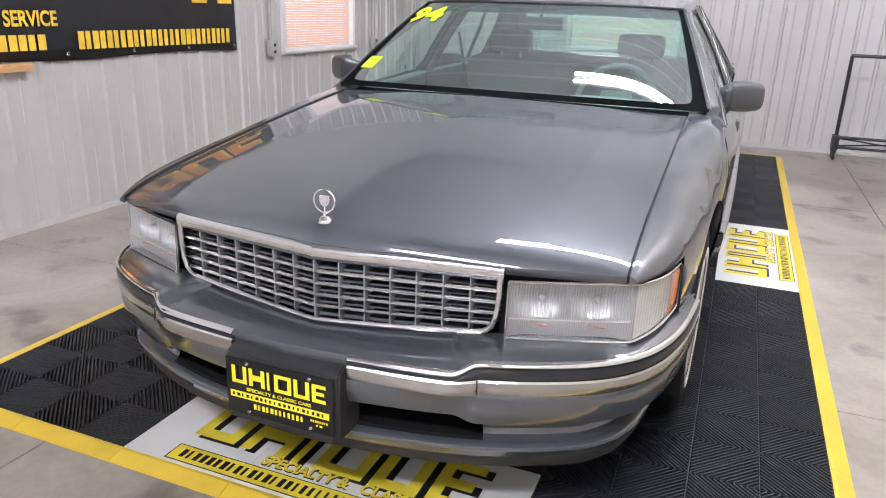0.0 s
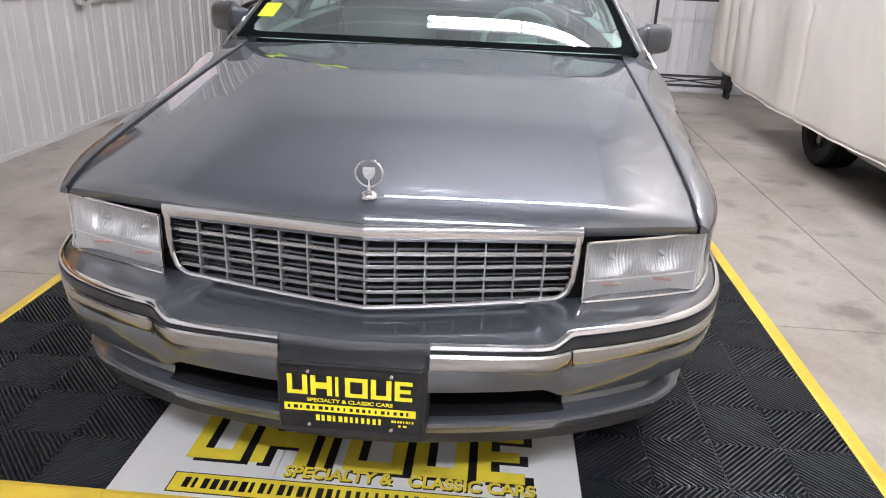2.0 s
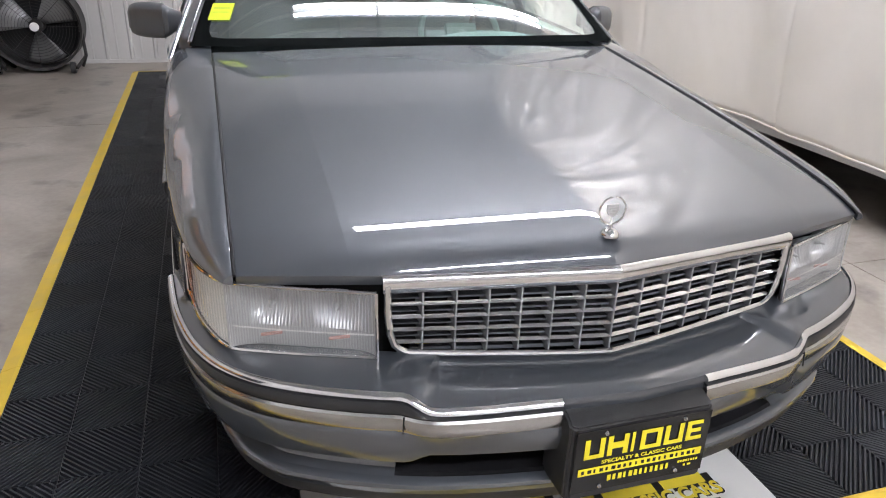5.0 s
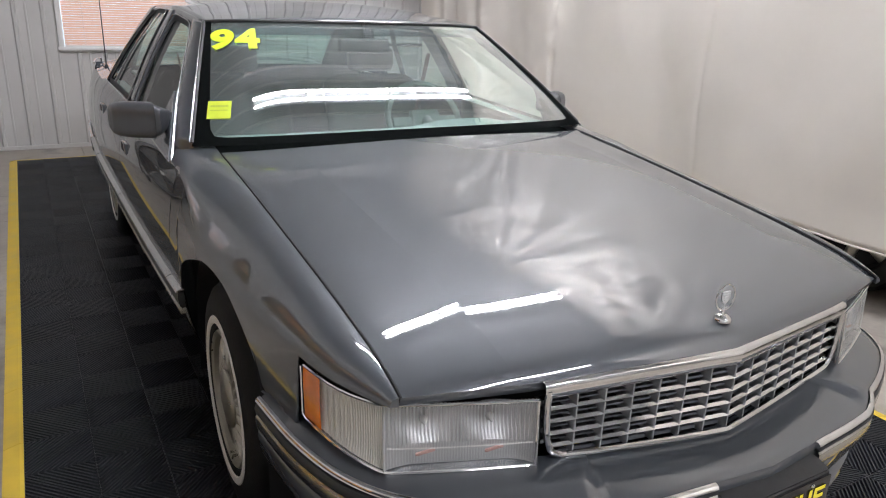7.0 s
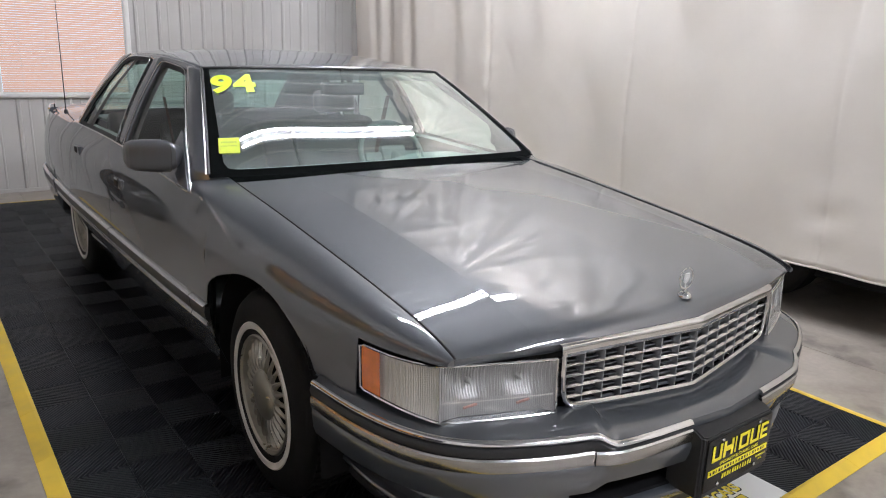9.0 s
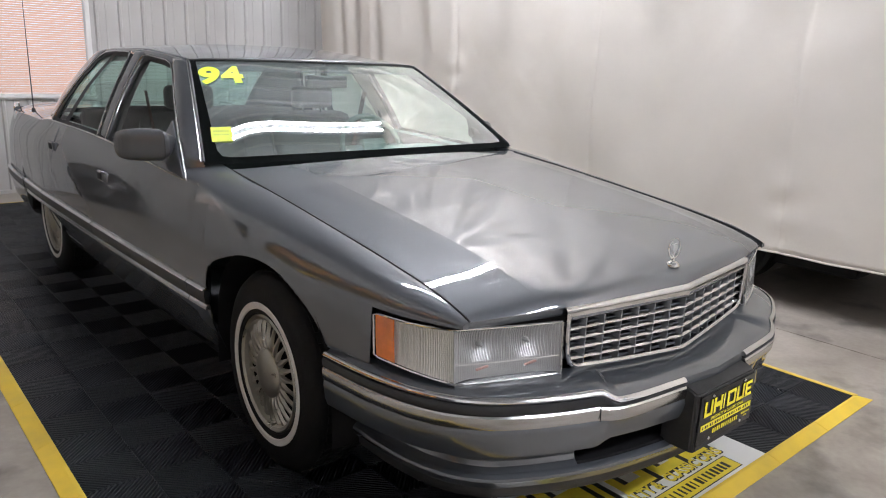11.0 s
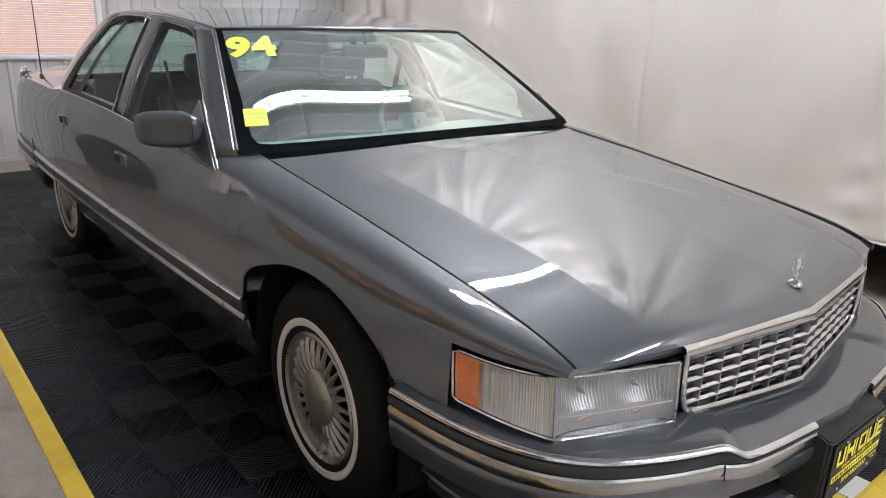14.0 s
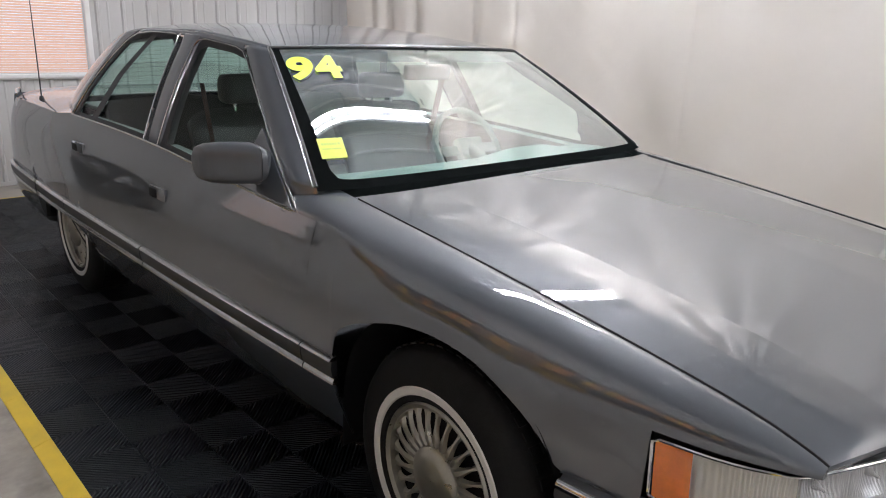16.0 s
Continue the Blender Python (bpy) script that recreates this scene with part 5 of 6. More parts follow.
def lip_low(s):
    end = max(0, (abs(s) * SL - 0.75) / (SL - 0.75))
    d = -0.050 - 0.05 * end
    return [(d + 0.013, 0.274), (d + 0.012, 0.255), (d + 0.002, 0.238), (d - 0.05, 0.228)]


q0 = 0.50 / SL
lip = part("front_valance", swept(lip_sec, -0.97, 0.97, 140), PAINT, bumper)
thick(lip, 0.004, rim=False)
part("air_dam", swept(lip_low, -0.96, 0.96, 120), RUBBER, bumper, "black lower edge")
# solid lower cheeks outside the intake slots, set back in the shade of the bumper
def cheek_sec(s):
    end = 0.05 * max(0, (abs(s) * SL - 0.75) / (SL - 0.75))
    return [(-0.020 - end, 0.3745), (-0.044 - end, 0.366), (-0.060 - end, 0.352), (-0.064 - end, 0.336), (-0.058 - end, 0.323), (-0.040 - end, 0.314)]


for a, b in ((-0.965, -q0), (q0, 0.965)):
    part("valance_cheek", swept(cheek_sec, a, b, 50), PAINT, bumper)
part("intake", swept([(-0.030, 0.391), (-0.20, 0.380), (-0.20, 0.322), (-0.050, 0.3195), (-0.044, 0.312)], -q0, q0, 60), SLOTDARK, bumper, "deep black air slot")

# ---- rear bumper ----
REAR = [(side_x(y, 0.50) + 0.006, y) for y in (1.70, 1.85, 2.0, 2.15, 2.30, 2.42)] + [(0.875, 2.52), (0.82, 2.60), (0.70, 2.655), (0.45, 2.69), (0.0, 2.70)]
REAR += [(-x, y) for x, y in REAR[-2::-1]]


def rear_run(sec, closed=False):
    """A section of (inward, height) pairs carried round the tail."""
    bm = bmesh.new()
    rows = []
    for i, (x, y) in enumerate(REAR):
        p, q = REAR[max(i - 1, 0)], REAR[min(i + 1, len(REAR) - 1)]
        l = math.dist(p, q)
        nx, ny = (q[1] - p[1]) / l, -(q[0] - p[0]) / l
        rows.append([bm.verts.new((x + nx * d, y + ny * d, z)) for d, z in sec])
    for a, b in zip(rows, rows[1:]):
        for j in range(len(sec) - 1 + closed):
            k = (j + 1) % len(sec)
            bm.faces.new((a[j], b[j], b[k], a[k]))
    bm.faces.new(rows[0][::-1])
    bm.faces.new(rows[-1])
    return bm


rear_bumper = part("rear_bumper", rear_run([(-0.05, 0.552), (-0.004, 0.550), (0.0, 0.54), (0.002, 0.46), (0.0, 0.42), (-0.012, 0.36), (-0.035, 0.315), (-0.09, 0.29)]), PAINT, car)
thick(rear_bumper, 0.004, rim=False)
part("rub_strip", rear_run([(0.0, 0.534), (0.013, 0.532), (0.016, 0.512), (0.013, 0.490), (0.0, 0.488)]), TRIMGREY, rear_bumper)
part("bright_strip", rear_run([(0.0, 0.549), (0.018, 0.548), (0.020, 0.541), (0.017, 0.535), (0.0, 0.534)]), BAND, rear_bumper)
part("bright_band", rear_run([(0.0, 0.487), (0.012, 0.485), (0.014, 0.472), (0.011, 0.459), (0.0, 0.457)]), BAND, rear_bumper)

# ---- number plate bracket ----
bk = bmesh.new()
cs = [(-0.163, -2.600), (-0.161, -2.694), (-0.152, -2.704), (0.152, -2.704), (0.161, -2.694), (0.163, -2.600)]
lo = [bk.verts.new((x, y, 0.306)) for x, y in cs]
mi = [bk.verts.new((x, y, 0.486)) for x, y in cs]
hi = [bk.verts.new((x * 0.985, y + (0.030 if y < -2.65 else 0), 0.498)) for x, y in cs]
for A, B in ((lo, mi), (mi, hi)):
    for i in range(5):
        bk.faces.new((A[i], A[i + 1], B[i + 1], B[i]))
bk.faces.new(hi)
bk.faces.new(lo[::-1])
bmesh.ops.bevel(bk, geom=[e for e in bk.edges], offset=0.004, segments=2, affect="EDGES")
bracket = part("plate_bracket", bk, RUBBER, car, "black plastic plate holder")
plate_z = 0.403
pl = part("front_plate", box(-0.1525, 0.1525, -2.7085, -2.706, plate_z - 0.076, plate_z + 0.076, 0.0008), PLATEBLACK, bracket, "glossy black dealer plate with yellow print")


def on_plate(x, z):
    return Matrix.Translation((x, -2.7092, z)) @ pose(0, 0, 0, 90, 0, 0)


face = new("plate_print")
face.parent, face.matrix_local = pl, on_plate(0, plate_z)
logo_blocks(face, 0, 0.034, 0.268, 0.048, 0.0012, SIGNYELLOW2, PLATEBLACK)
lettering("SPECIALTY & CLASSIC CARS", 0.0125, SIGNYELLOW2, pose(0.0, -0.0075, 0.0008), "word_line", face, 0.0002, "small yellow words", bold=0.0003, width=0.185)
part("address_strip", box(-0.142, 0.142, -0.0315, -0.0135, 0.0002, 0.0010), SIGNYELLOW2, face, smooth=False)
letter_bars(face, 0, -0.0225, 0.27, 0.0085, 0.0014, PLATEBLACK, 20, gap=0.55)
letter_bars(face, 0.0, -0.0475, 0.148, 0.0145, 0.001, SIGNYELLOW2, 12, gap=0.42)
letter_bars(face, 0.115, -0.043, 0.05, 0.006, 0.001, SIGNYELLOW2, 8)
letter_bars(face, 0.115, -0.054, 0.02, 0.005, 0.001, SIGNYELLOW2, 2)
for x, z in ((-0.089, 0.066), (0.089, 0.066), (-0.089, -0.066), (0.089, -0.066)):
    part("screw", lathe([(0.001, -0.0032), (0.004, -0.0026), (0.0052, 0)], 12), CHROME, pl).matrix_local = Matrix.Translation((x, -2.709, plate_z + z)) @ pose(0, 0, 0, 0, 0, 90)

# ---- grille ----
GW, GZ1 = 0.468, 0.728


def gy(x, d=0.0):
    return -2.542 + 0.140 * abs(x) + d


def gbot(x):
    a = abs(x)
    z = 0.541 + 0.030 * (a / GW) ** 1.5
    r = 0.045
    if a > GW - r:
        k = (a - (GW - r)) / r
        z += r * (1 - math.sqrt(max(0, 1 - k * k)))
    return z


grille = part("grille", grid(lambda u, v: ((2 * u - 1) * GW, gy((2 * u - 1) * GW, 0.055), lerp(gbot((2 * u - 1) * GW), 0.70, v)), 40, 4), DARK, car, "chrome framed egg-crate grille")
top = bmesh.new()
for sg in (-1, 1):
    bm = grid(lambda u, v: (sg * u * 0.482, gy(u * 0.482) + (0.030, 0.012, 0.0, -0.003, -0.004, -0.002, 0.004, 0.02)[round(v * 7)], (0.741, 0.741, 0.738, 0.733, 0.722, 0.707, 0.702, 0.702)[round(v * 7)]), 16, 7, top)
part("top_bar", top, CHROME, grille, "polished chrome top bar", sharp=60)
fr = []
for i in range(101):
    x = -GW + 2 * GW * i / 100
    fr.append((x, gy(x, 0.002), gbot(x)))
fr = [(-GW - 0.004, gy(GW, 0.002), 0.722)] + [(-GW - 0.004, gy(GW, 0.002), 0.665)] + fr + [(GW + 0.004, gy(GW, 0.002), 0.665), (GW + 0.004, gy(GW, 0.002), 0.722)]
part("surround", tube(fr, 0.0075, 10), CHROME, grille)
rows_z = [0.545 + (0.702 - 0.545) * k / 5 for k in range(1, 5)]


def bar_span(z):
    x = GW
    while x > 0.05 and gbot(x) > z - 0.004:
        x -= 0.002
    return x


for sg in (-1, 1):
    for k, z0 in enumerate(rows_z):
        xe = bar_span(z0 + 0.012)
        bm = grid(lambda u, v: (sg * lerp(0, xe, u), gy(lerp(0, xe, u), (0.022, 0.010, 0.003, 0.005, 0.028)[round(v * 4)]), z0 + 0.014 * (lerp(0, xe, u) / GW) ** 1.5 * (1 - k / 5) + (0.0046, 0.0042, -0.0012, -0.0036, -0.0036)[round(v * 4)]), 14, 4)
        part("bright_bar", bm, CHROME, grille)
    for k in range(5):
        zc = 0.545 + (0.702 - 0.545) * (k + 0.18) / 5
        xe = bar_span(zc + 0.02)
        bm = grid(lambda u, v: (sg * lerp(0, xe, u), gy(lerp(0, xe, u), (0.052, 0.026, 0.024, 0.052)[round(v * 3)]), zc + 0.014 * (lerp(0, xe, u) / GW) ** 1.5 * (1 - k / 5) + (0.004, 0.002, -0.006, -0.010)[round(v * 3)]), 14, 3)
        part("louvre", bm, GRILLE, grille)
    for k in range(0 if sg > 0 else 1, 7):
        x = sg * GW * k / 7
        part("upright", box(x - 0.0020, x + 0.0020, gy(x, 0.0050), gy(x, 0.055), gbot(x), 0.705, 0.001), UPRIGHT, grille)

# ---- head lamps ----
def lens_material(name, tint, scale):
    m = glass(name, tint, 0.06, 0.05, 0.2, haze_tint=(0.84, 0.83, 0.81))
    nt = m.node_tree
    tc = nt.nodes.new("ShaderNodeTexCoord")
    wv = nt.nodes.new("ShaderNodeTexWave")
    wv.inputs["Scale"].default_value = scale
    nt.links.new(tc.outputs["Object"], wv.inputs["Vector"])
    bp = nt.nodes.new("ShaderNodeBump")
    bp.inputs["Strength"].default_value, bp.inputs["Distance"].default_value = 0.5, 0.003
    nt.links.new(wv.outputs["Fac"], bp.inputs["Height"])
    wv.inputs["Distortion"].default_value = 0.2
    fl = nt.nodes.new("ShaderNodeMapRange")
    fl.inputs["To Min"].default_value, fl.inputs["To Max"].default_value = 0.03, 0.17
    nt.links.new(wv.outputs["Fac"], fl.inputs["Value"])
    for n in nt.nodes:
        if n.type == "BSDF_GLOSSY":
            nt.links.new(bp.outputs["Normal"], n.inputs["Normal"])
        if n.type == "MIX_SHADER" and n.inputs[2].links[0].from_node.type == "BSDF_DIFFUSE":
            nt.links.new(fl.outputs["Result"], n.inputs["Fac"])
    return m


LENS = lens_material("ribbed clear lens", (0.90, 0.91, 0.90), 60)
REFLECTOR = mat("lamp reflector", (0.60, 0.60, 0.61), 0.42, 0.75, bump=0.35, bump_scale=45, rough_var=0.08)
BULB = mat("faint red bulb", (0.55, 0.30, 0.26), 0.35)
FROST = mat("frosted side lamp", (0.86, 0.84, 0.79), 0.35, 0.35, var=0.06, var_scale=20, bump=0.3, bump_scale=60)
LENSY = pch([0.490, 0.62, 0.72, 0.775, 0.81, 0.834, 0.846, 0.856], [-2.480, -2.434, -2.394, -2.367, -2.312, -2.245, -2.187, -2.126])


def lamp_pt(x, z, back=0.0):
    # lens leans back slightly towards the top
    y = LENSY(x) + 0.006 * (z - 0.57) / 0.13
    nx, ny = 0.34, -0.94
    if x > 0.775:
        k = min(1, (x - 0.775) / 0.06)
        nx, ny = lerp(0.45, 0.985, k), -lerp(0.89, 0.17, k)
    return (x - nx * back, y - ny * back, z)


def lamp_low(x):
    return 0.563 if x < 0.775 else lerp(0.563, 0.581, (x - 0.775) / 0.081)


def lamp_high(x):
    return 0.707 + (0.004 * (x - 0.49) / 0.3 if x < 0.775 else 0.004 - 0.006 * (x - 0.775) / 0.081)


for s in (-1, 1):
    def lp(x, v, back=0.0):
        z = lerp(lamp_low(x), lamp_high(x), v)
        p = lamp_pt(x, z, back)
        return (s * p[0], p[1], p[2])
    # two shallow dishes, one for each bulb
    def dish(u, v):
        return sum(0.024 * max(0, 1 - ((u - c) / 0.22) ** 2 - ((v - 0.66) / 0.34) ** 2) for c in (0.27, 0.73))
    lamp = part("head_lamp", grid(lambda u, v: lp(lerp(0.494, 0.775, u), lerp(0.0, 1.0, v), 0.004 + 0.026 * (1 - (2 * u - 1) ** 6) * (1 - max(0, 2 * v - 1) ** 6) + dish(u, v) + (0.0028 * (round(u * 160) % 4 in (1, 2)) if v > 0.36 else 0)), 160, 16), REFLECTOR, car, "clear ribbed head lamp with an amber side lens")

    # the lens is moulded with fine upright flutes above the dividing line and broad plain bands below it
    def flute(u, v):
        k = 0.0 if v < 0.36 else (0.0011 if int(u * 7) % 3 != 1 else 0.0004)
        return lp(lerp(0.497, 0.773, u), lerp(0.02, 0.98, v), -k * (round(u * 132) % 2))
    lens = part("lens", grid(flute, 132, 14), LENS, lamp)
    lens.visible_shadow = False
    for cx in (0.575, 0.700):
        o = part("bulb", lathe([(0.001, 0.0), (0.003, 0.003), (0.004, 0.012), (0.007, 0.016), (0.009, 0.024)], 16), GREYBOX, lamp)
        p = lamp_pt(cx, 0.652, 0.022)
        o.matrix_local = Matrix.Translation((s * p[0], p[1], p[2])) @ pose(0, 0, 0, 0, 0, 90 + s * 18)
    for cx in (0.57, 0.70):
        p = lamp_pt(cx, 0.593, 0.022)
        part("marker_bulb", box(s * p[0] - 0.022, s * p[0] + 0.022, p[1] - 0.003, p[1] + 0.003, 0.590, 0.597, 0.003), BULB, lamp, "faint reddish marker strip")
    part("divider", grid(lambda u, v: lp(lerp(0.50, 0.77, u), lerp(0.335, 0.36, v), 0.003), 20, 1), WHITE, lamp)

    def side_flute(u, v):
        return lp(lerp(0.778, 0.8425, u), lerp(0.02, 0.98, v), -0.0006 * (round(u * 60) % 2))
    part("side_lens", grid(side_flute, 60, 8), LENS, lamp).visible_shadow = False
    part("side_reflector", grid(lambda u, v: lp(lerp(0.776, 0.848, u), lerp(0.02, 0.98, v), 0.005 + 0.007 * (1 - (2 * u - 1) ** 4) * (1 - (2 * v - 1) ** 4) + 0.0018 * (round(u * 92) % 4 in (1, 2))), 92, 12), FROST, lamp)
    part("amber_lens", grid(lambda u, v: lp(lerp(0.8428, 0.8545, u), lerp(0.03, 0.97, v), 0.001 - 0.0015 * math.sin(math.pi * v)), 6, 10), AMBER, lamp, "amber marker lens")
    loop = [lp(lerp(0.494, 0.853, k / 40), 1.0, -0.001) for k in range(41)] + [lp(0.8555, lerp(0.95, 0.05, k / 4), -0.001) for k in range(5)] + [lp(lerp(0.853, 0.494, k / 40), 0.0, -0.001) for k in range(41)] + [lp(0.494, lerp(0, 1, k / 4), -0.001) for k in range(1, 5)]
    part("bezel", tube(loop, 0.0034, 6), CHROME, lamp)
    part("lens_joint", tube([lp(0.7755, v / 6, -0.001) for v in range(7)], 0.0022, 6), GREYBOX, lamp)
    # dark housing round the lamp
    part("lamp_housing", grid(lambda u, v: lp(lerp(0.478, 0.862, u), lerp(-0.14, 1.14, v), 0.062 if u < 0.9 else 0.02), 24, 6), DARK, lamp)
part("nose_backing", grid(lambda u, v: ((2 * u - 1) * 0.74, YF(abs(2 * u - 1) * 0.74) + 0.075, lerp(0.5, 0.735, v)), 40, 4), DARK, car)

# ---- hood ornament ----
CREST = mat("silvered shield", (0.62, 0.62, 0.62), 0.4, 0.4, var=0.3, var_scale=150)
orn = part("hood_ornament", lathe([(0.001, 0.012), (0.010, 0.011), (0.017, 0.006), (0.020, 0.0), (0.020, -0.004)], 24), CHROME, car, "chrome wreath ornament standing on the hood")
oz = hood_z(0, -2.478)
orn.matrix_local = Matrix.Translation((0, -2.478, oz + 0.003)) @ Matrix.Rotation(radians(-90), 4, "Y")
wr = bmesh.new()
R_ = 0.030
tube([(R_ * math.sin(a), 0, 0.052 - R_ * math.cos(a)) for a in [0.16 + (math.tau - 0.32) * (k / 40) + math.pi for k in range(41)]], [0.0012 + 0.0016 * math.sin(math.pi * k / 40) for k in range(41)], 8, wr)
for k in range(18):
    a = 0.5 + (math.tau - 1.0) * k / 17 + math.pi
    c = Vector((R_ * math.sin(a), 0, 0.052 - R_ * math.cos(a)))
    bmesh.ops.create_icosphere(wr, subdivisions=1, radius=0.0026, matrix=Matrix.Translation(c))
tube([(0, 0, 0.006), (0, 0, 0.024)], [0.006, 0.003], 10, wr)
o = part("wreath", wr, CHROME, car)
o.matrix_local = Matrix.Translation((0, -2.478, oz + 0.002))
sh = bmesh.new()
outline = [(-0.013, 0.066), (0.013, 0.066), (0.0135, 0.053), (0.009, 0.043), (0, 0.037), (-0.009, 0.043), (-0.0135, 0.053)]
fa = [sh.verts.new((x, -0.002, z)) for x, z in outline]
fb = [sh.verts.new((x, 0.002, z)) for x, z in outline]
sh.faces.new(fa)
sh.faces.new(fb[::-1])
for i in range(7):
    sh.faces.new((fa[i], fb[i], fb[(i + 1) % 7], fa[(i + 1) % 7]))
for k in range(3):
    box(-0.0105 + 0.002 * (2 - k), 0.0105 - 0.002 * (2 - k), -0.0040, -0.002, 0.046 + 0.006 * k, 0.049 + 0.006 * k, bm=sh)
tube([(0, 0, 0.02), (0, 0, 0.036)], 0.0018, 6, sh)
part("crest", sh, CREST, car, "small plain chrome shield").matrix_local = Matrix.Translation((0, -2.478, oz + 0.002))

# ---- cowl, wipers, decals, aerial ----
part("cowl", grid(lambda u, v: ((2 * u - 1) * 0.775, hood_rear((2 * u - 1) * 0.757) + lerp(-0.03, 0.16, v), lerp(0.925, 0.958, v) + 0.012 * (1 - (2 * u - 1) ** 2) - 0.016), 40, 4), FRIT, car)

def on_windshield(u, v):
    """Frame lying on the outer face of the windshield, its y up along the glass."""
    p, pu, pv = Vector(ws_pt(u, v)), Vector(ws_pt(u + 0.01, v)), Vector(ws_pt(u, v + 0.01))
    ax = (pu - p).normalized()
    n = ax.cross(pv - p).normalized()
    ay = n.cross(ax)
    m = Matrix((ax, ay, n)).transposed().to_4x4()
    return Matrix.Translation(p + n * 0.003) @ m


def decal_digit(ch, u, v):
    m = on_windshield(u, v)
    d = lettering(ch, 0.172, SIGNBLACK, m @ Matrix.Translation((0.006, -0.004, 0)), "year_digit_shadow", car, 0.0003, "", bold=0.006)
    d2 = lettering(ch, 0.172, NEON, m @ Matrix.Translation((0, 0, 0.0014)), "year_digit", car, 0.0004, "fluorescent yellow green stick-on digit", bold=0.008)


decal_digit("9", 0.045, 0.715)
decal_digit("4", 0.117, 0.72)
m_st = on_windshield(0.048, 0.215)
stk = part("sticker", box(-0.04, 0.04, -0.045, 0.045, -0.0005, 0.0006), STICKER, car, smooth=False)
stk.matrix_local = m_st
for y0, h_, n_ in ((0.018, 0.010, 7), (-0.004, 0.005, 10)):
    letter_bars(stk, 0, y0, 0.06, h_, 0.0012, mat("faded print", (0.42, 0.55, 0.05), 0.5), n_)
part("aerial", tube([(-0.80, 2.02, 0.955), (-0.80, 2.02, 1.72)], [0.004, 0.0016], 6), RUBBER, car)
part("aerial_base", lathe([(0.001, 0.02), (0.010, 0.018), (0.014, 0.0), (0.014, -0.01)], 14), RUBBER, car).matrix_local = Matrix.Translation((-0.80, 2.02, 0.958)) @ Matrix.Rotation(radians(-90), 4, "Y")

# ---- underbody and cabin ----
part("underbody", box(-0.60, 0.60, -2.30, 2.45, 0.20, 0.30, 0.02), DARK, car)
part("firewall", box(-0.76, 0.76, -1.16, -1.12, 0.3, 0.90, 0.01), DARK, car)
part("cabin_floor", box(-0.80, 0.80, -1.1, 1.3, 0.30, 0.34, 0.01), CARPET, car)
part("dashboard", grid(lambda u, v: ((2 * u - 1) * 0.76, (-0.925, -0.90, -0.80, -0.66, -0.58, -0.56, -0.60, -0.66)[round(v * 7)] - (0.09 if v < 0.2 else 0.05) * (1 - (2 * u - 1) ** 4), (0.915, 0.935, 0.945, 0.935, 0.905, 0.85, 0.75, 0.55)[round(v * 7)] + 0.025 * math.exp(-(((2 * u - 1) * 0.76 - 0.37) / 0.2) ** 4) * (0.3 < v < 0.65)), 40, 7), DASH, car, sharp=70)
sw = bmesh.new()
tube([(0.19 * math.cos(a), 0, 0.19 * math.sin(a)) for a in [k * math.tau / 40 for k in range(41)]], 0.014, 10, sw, caps=False)
box(-0.17, 0.17, -0.012, 0.012, -0.025, 0.02, 0.008, sw)
box(-0.075, 0.075, -0.03, 0.015, -0.08, 0.05, 0.015, sw)
part("steering_wheel", sw, DASH, car).matrix_local = pose(0.37, -0.36, 0.90, -28, 0, 0)
part("steering_column", tube([(0.37, -0.36, 0.90), (0.37, -0.62, 0.78)], 0.035, 12), DASH, car)


def cushion(x0, x1, y0, y1, z0, z1, b=0.05):
    bm = box(x0, x1, y0, y1, z0, z1, b, seg=4)
    return bm


def seat(name, x, y, w):
    st = part(name, cushion(x - w / 2, x + w / 2, y - 0.28, y + 0.26, 0.36, 0.60, 0.06), LEATHER, car, "grey green leather seat")
    bm = grid(lambda u, v: (x + (2 * u - 1) * w / 2 * (1 - 0.10 * v ** 3), y + 0.20 + 0.20 * v - 0.05 * (1 - (2 * u - 1) ** 4) * math.sin(math.pi * min(1, v + 0.1)) + 0.03, 0.54 + 0.52 * v - 0.03 * abs(2 * u - 1) ** 6 * (v > 0.8)), 14, 12)
    thick(part("backrest", bm, LEATHER, st), 0.13, -1)
    hr = part("headrest", cushion(x - 0.13, x + 0.13, y + 0.38, y + 0.48, 1.075, 1.205, 0.045), LEATHER, st)
    for s in (-0.06, 0.06):
        part("headrest_post", tube([(x + s, y + 0.43, 1.0), (x + s, y + 0.43, 1.09)], 0.007, 6), CHROME, hr)
    return st


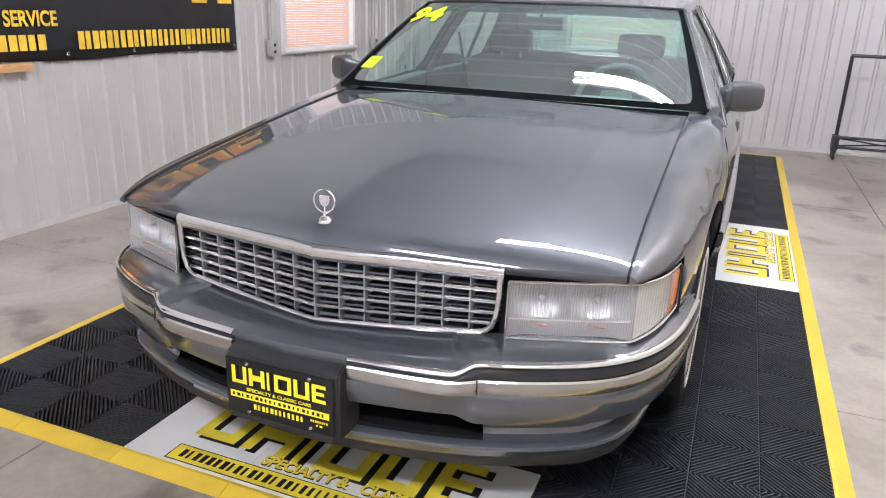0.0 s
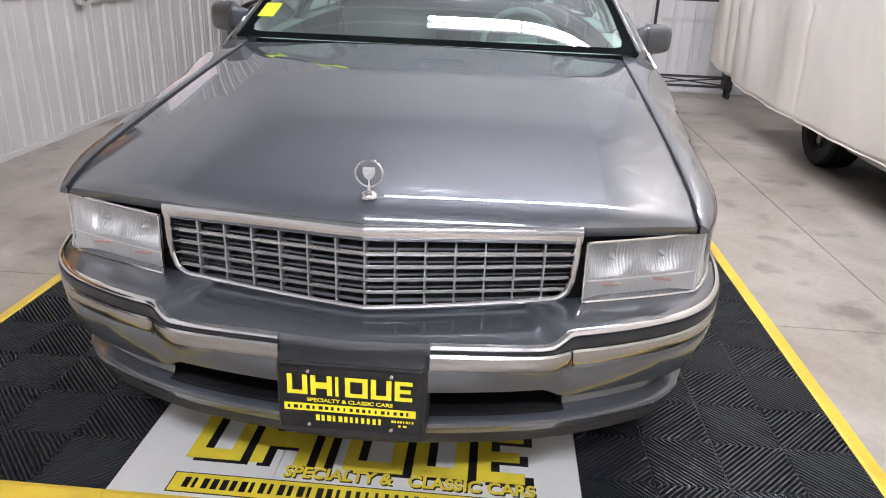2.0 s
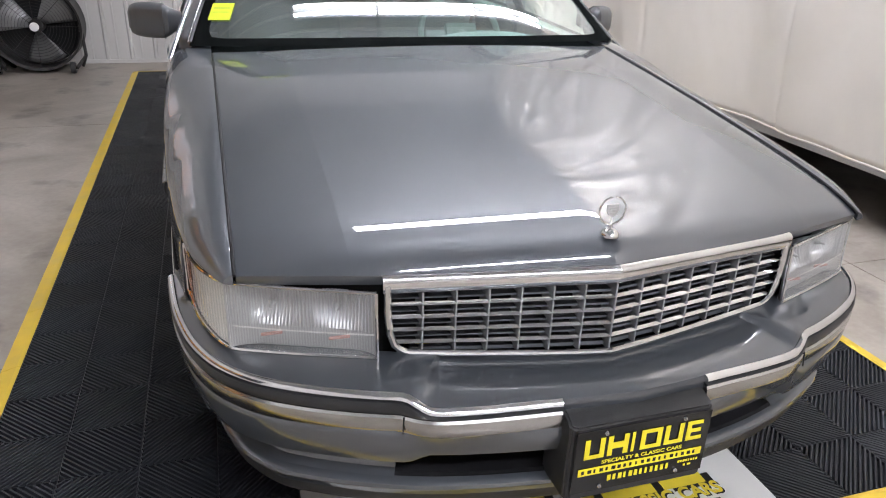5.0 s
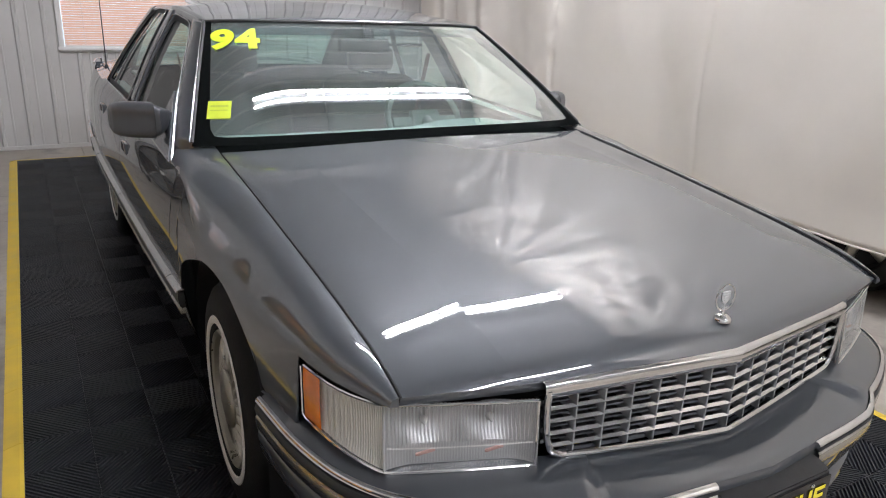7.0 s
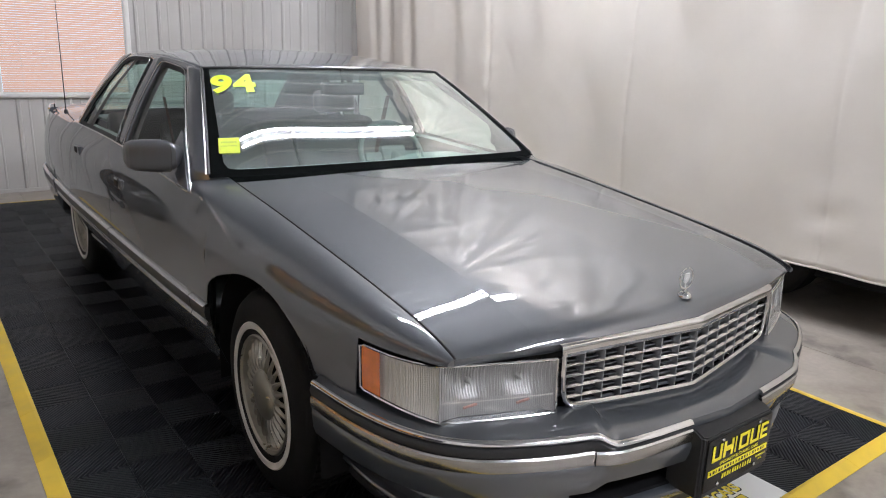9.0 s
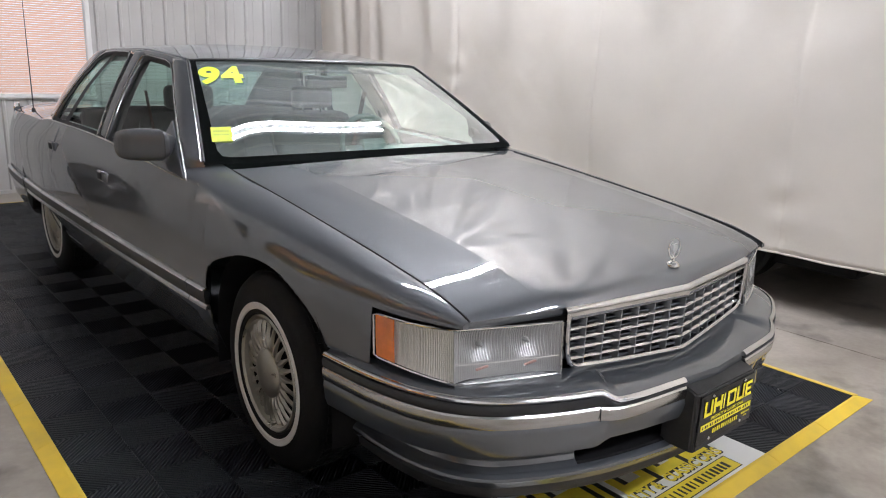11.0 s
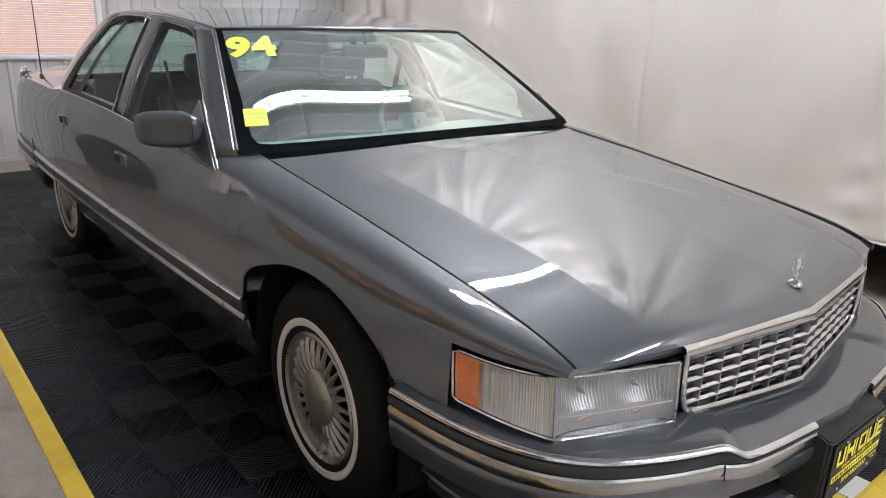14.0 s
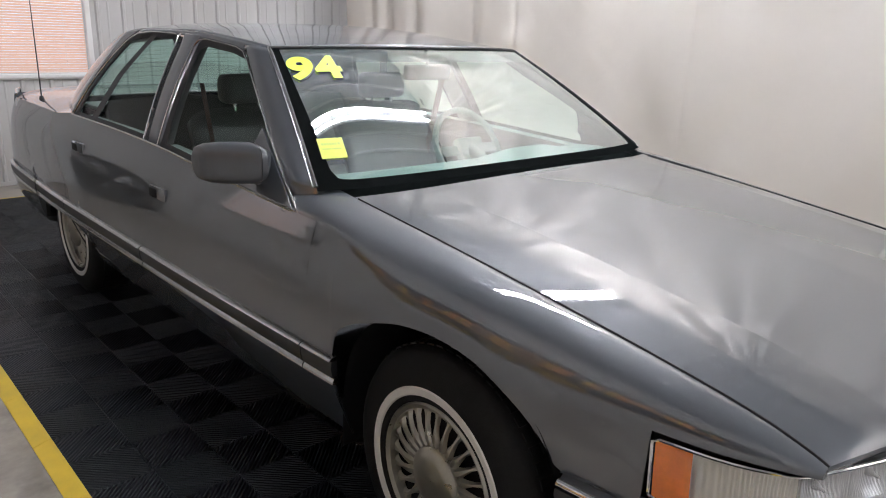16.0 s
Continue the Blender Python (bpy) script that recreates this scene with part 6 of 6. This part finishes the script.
seat("front_seat", 0.38, -0.12, 0.58)
seat("front_seat", -0.38, -0.12, 0.58)
rs = part("rear_seat", cushion(-0.70, 0.70, 0.62, 1.12, 0.38, 0.60, 0.07), LEATHER, car, "grey green leather rear bench")
bm = grid(lambda u, v: ((2 * u - 1) * 0.70, 1.10 + 0.16 * v - 0.03 * abs(math.sin(u * math.pi * 2)) * math.sin(math.pi * v), 0.56 + 0.42 * v), 30, 10)
thick(part("backrest", bm, LEATHER, rs), 0.12, -1)
part("parcel_shelf", box(-0.68, 0.68, 1.26, 1.72, 0.945, 0.965, 0.006), DASH, car)
part("headliner", grid(lambda u, v: tuple(np.array(roof_pt(lerp(0.03, 0.97, u), lerp(0.02, 0.98, v))) - np.array((0, 0, 0.035))), 20, 20), LINER, car)
part("interior_mirror", cushion(-0.115, 0.115, -0.50, -0.465, 1.225, 1.285, 0.014), RUBBER, car)
part("mirror_stem", tube([(0, -0.485, 1.28), (0, -0.47, 1.345)], 0.008, 6), RUBBER, car)
for s in (-1, 1):
    part("sun_visor", box(s * 0.34 - 0.20, s * 0.34 + 0.20, -0.42, -0.26, 1.325, 1.338, 0.005), LINER, car)
    for y0, y1 in ((-0.98, 0.10), (0.15, 1.12)):
        part("door_card", grid(lambda u, v: (s * (side_x(lerp(y0, y1, u), 0.9) - 0.055 - 0.015 * math.sin(v * 3.1)), lerp(y0, y1, u), lerp(0.34, BELT(lerp(y0, y1, u)) - 0.004, v)), 10, 8), LEATHER, car)
        part("door_top", grid(lambda u, v: (s * (side_x(lerp(y0, y1, u), BELT(lerp(y0, y1, u))) - 0.012 - 0.075 * v), lerp(y0, y1, u), BELT(lerp(y0, y1, u)) - 0.004), 10, 2), DASH, car)
    part("seat_belt", grid(lambda u, v: (s * lerp(0.66, 0.55, u), 0.13 + 0.045 * v + 0.06 * u, lerp(1.18, 0.55, u)), 8, 1), BELTCLOTH, car)
    part("pillar_trim", gh_band([(0.06, 0.0), (0.11, 0.5), (0.14, 0.95)], [(0.19, 0.0), (0.25, 0.5), (0.30, 0.95)], 10, s, -0.05), LINER, car)
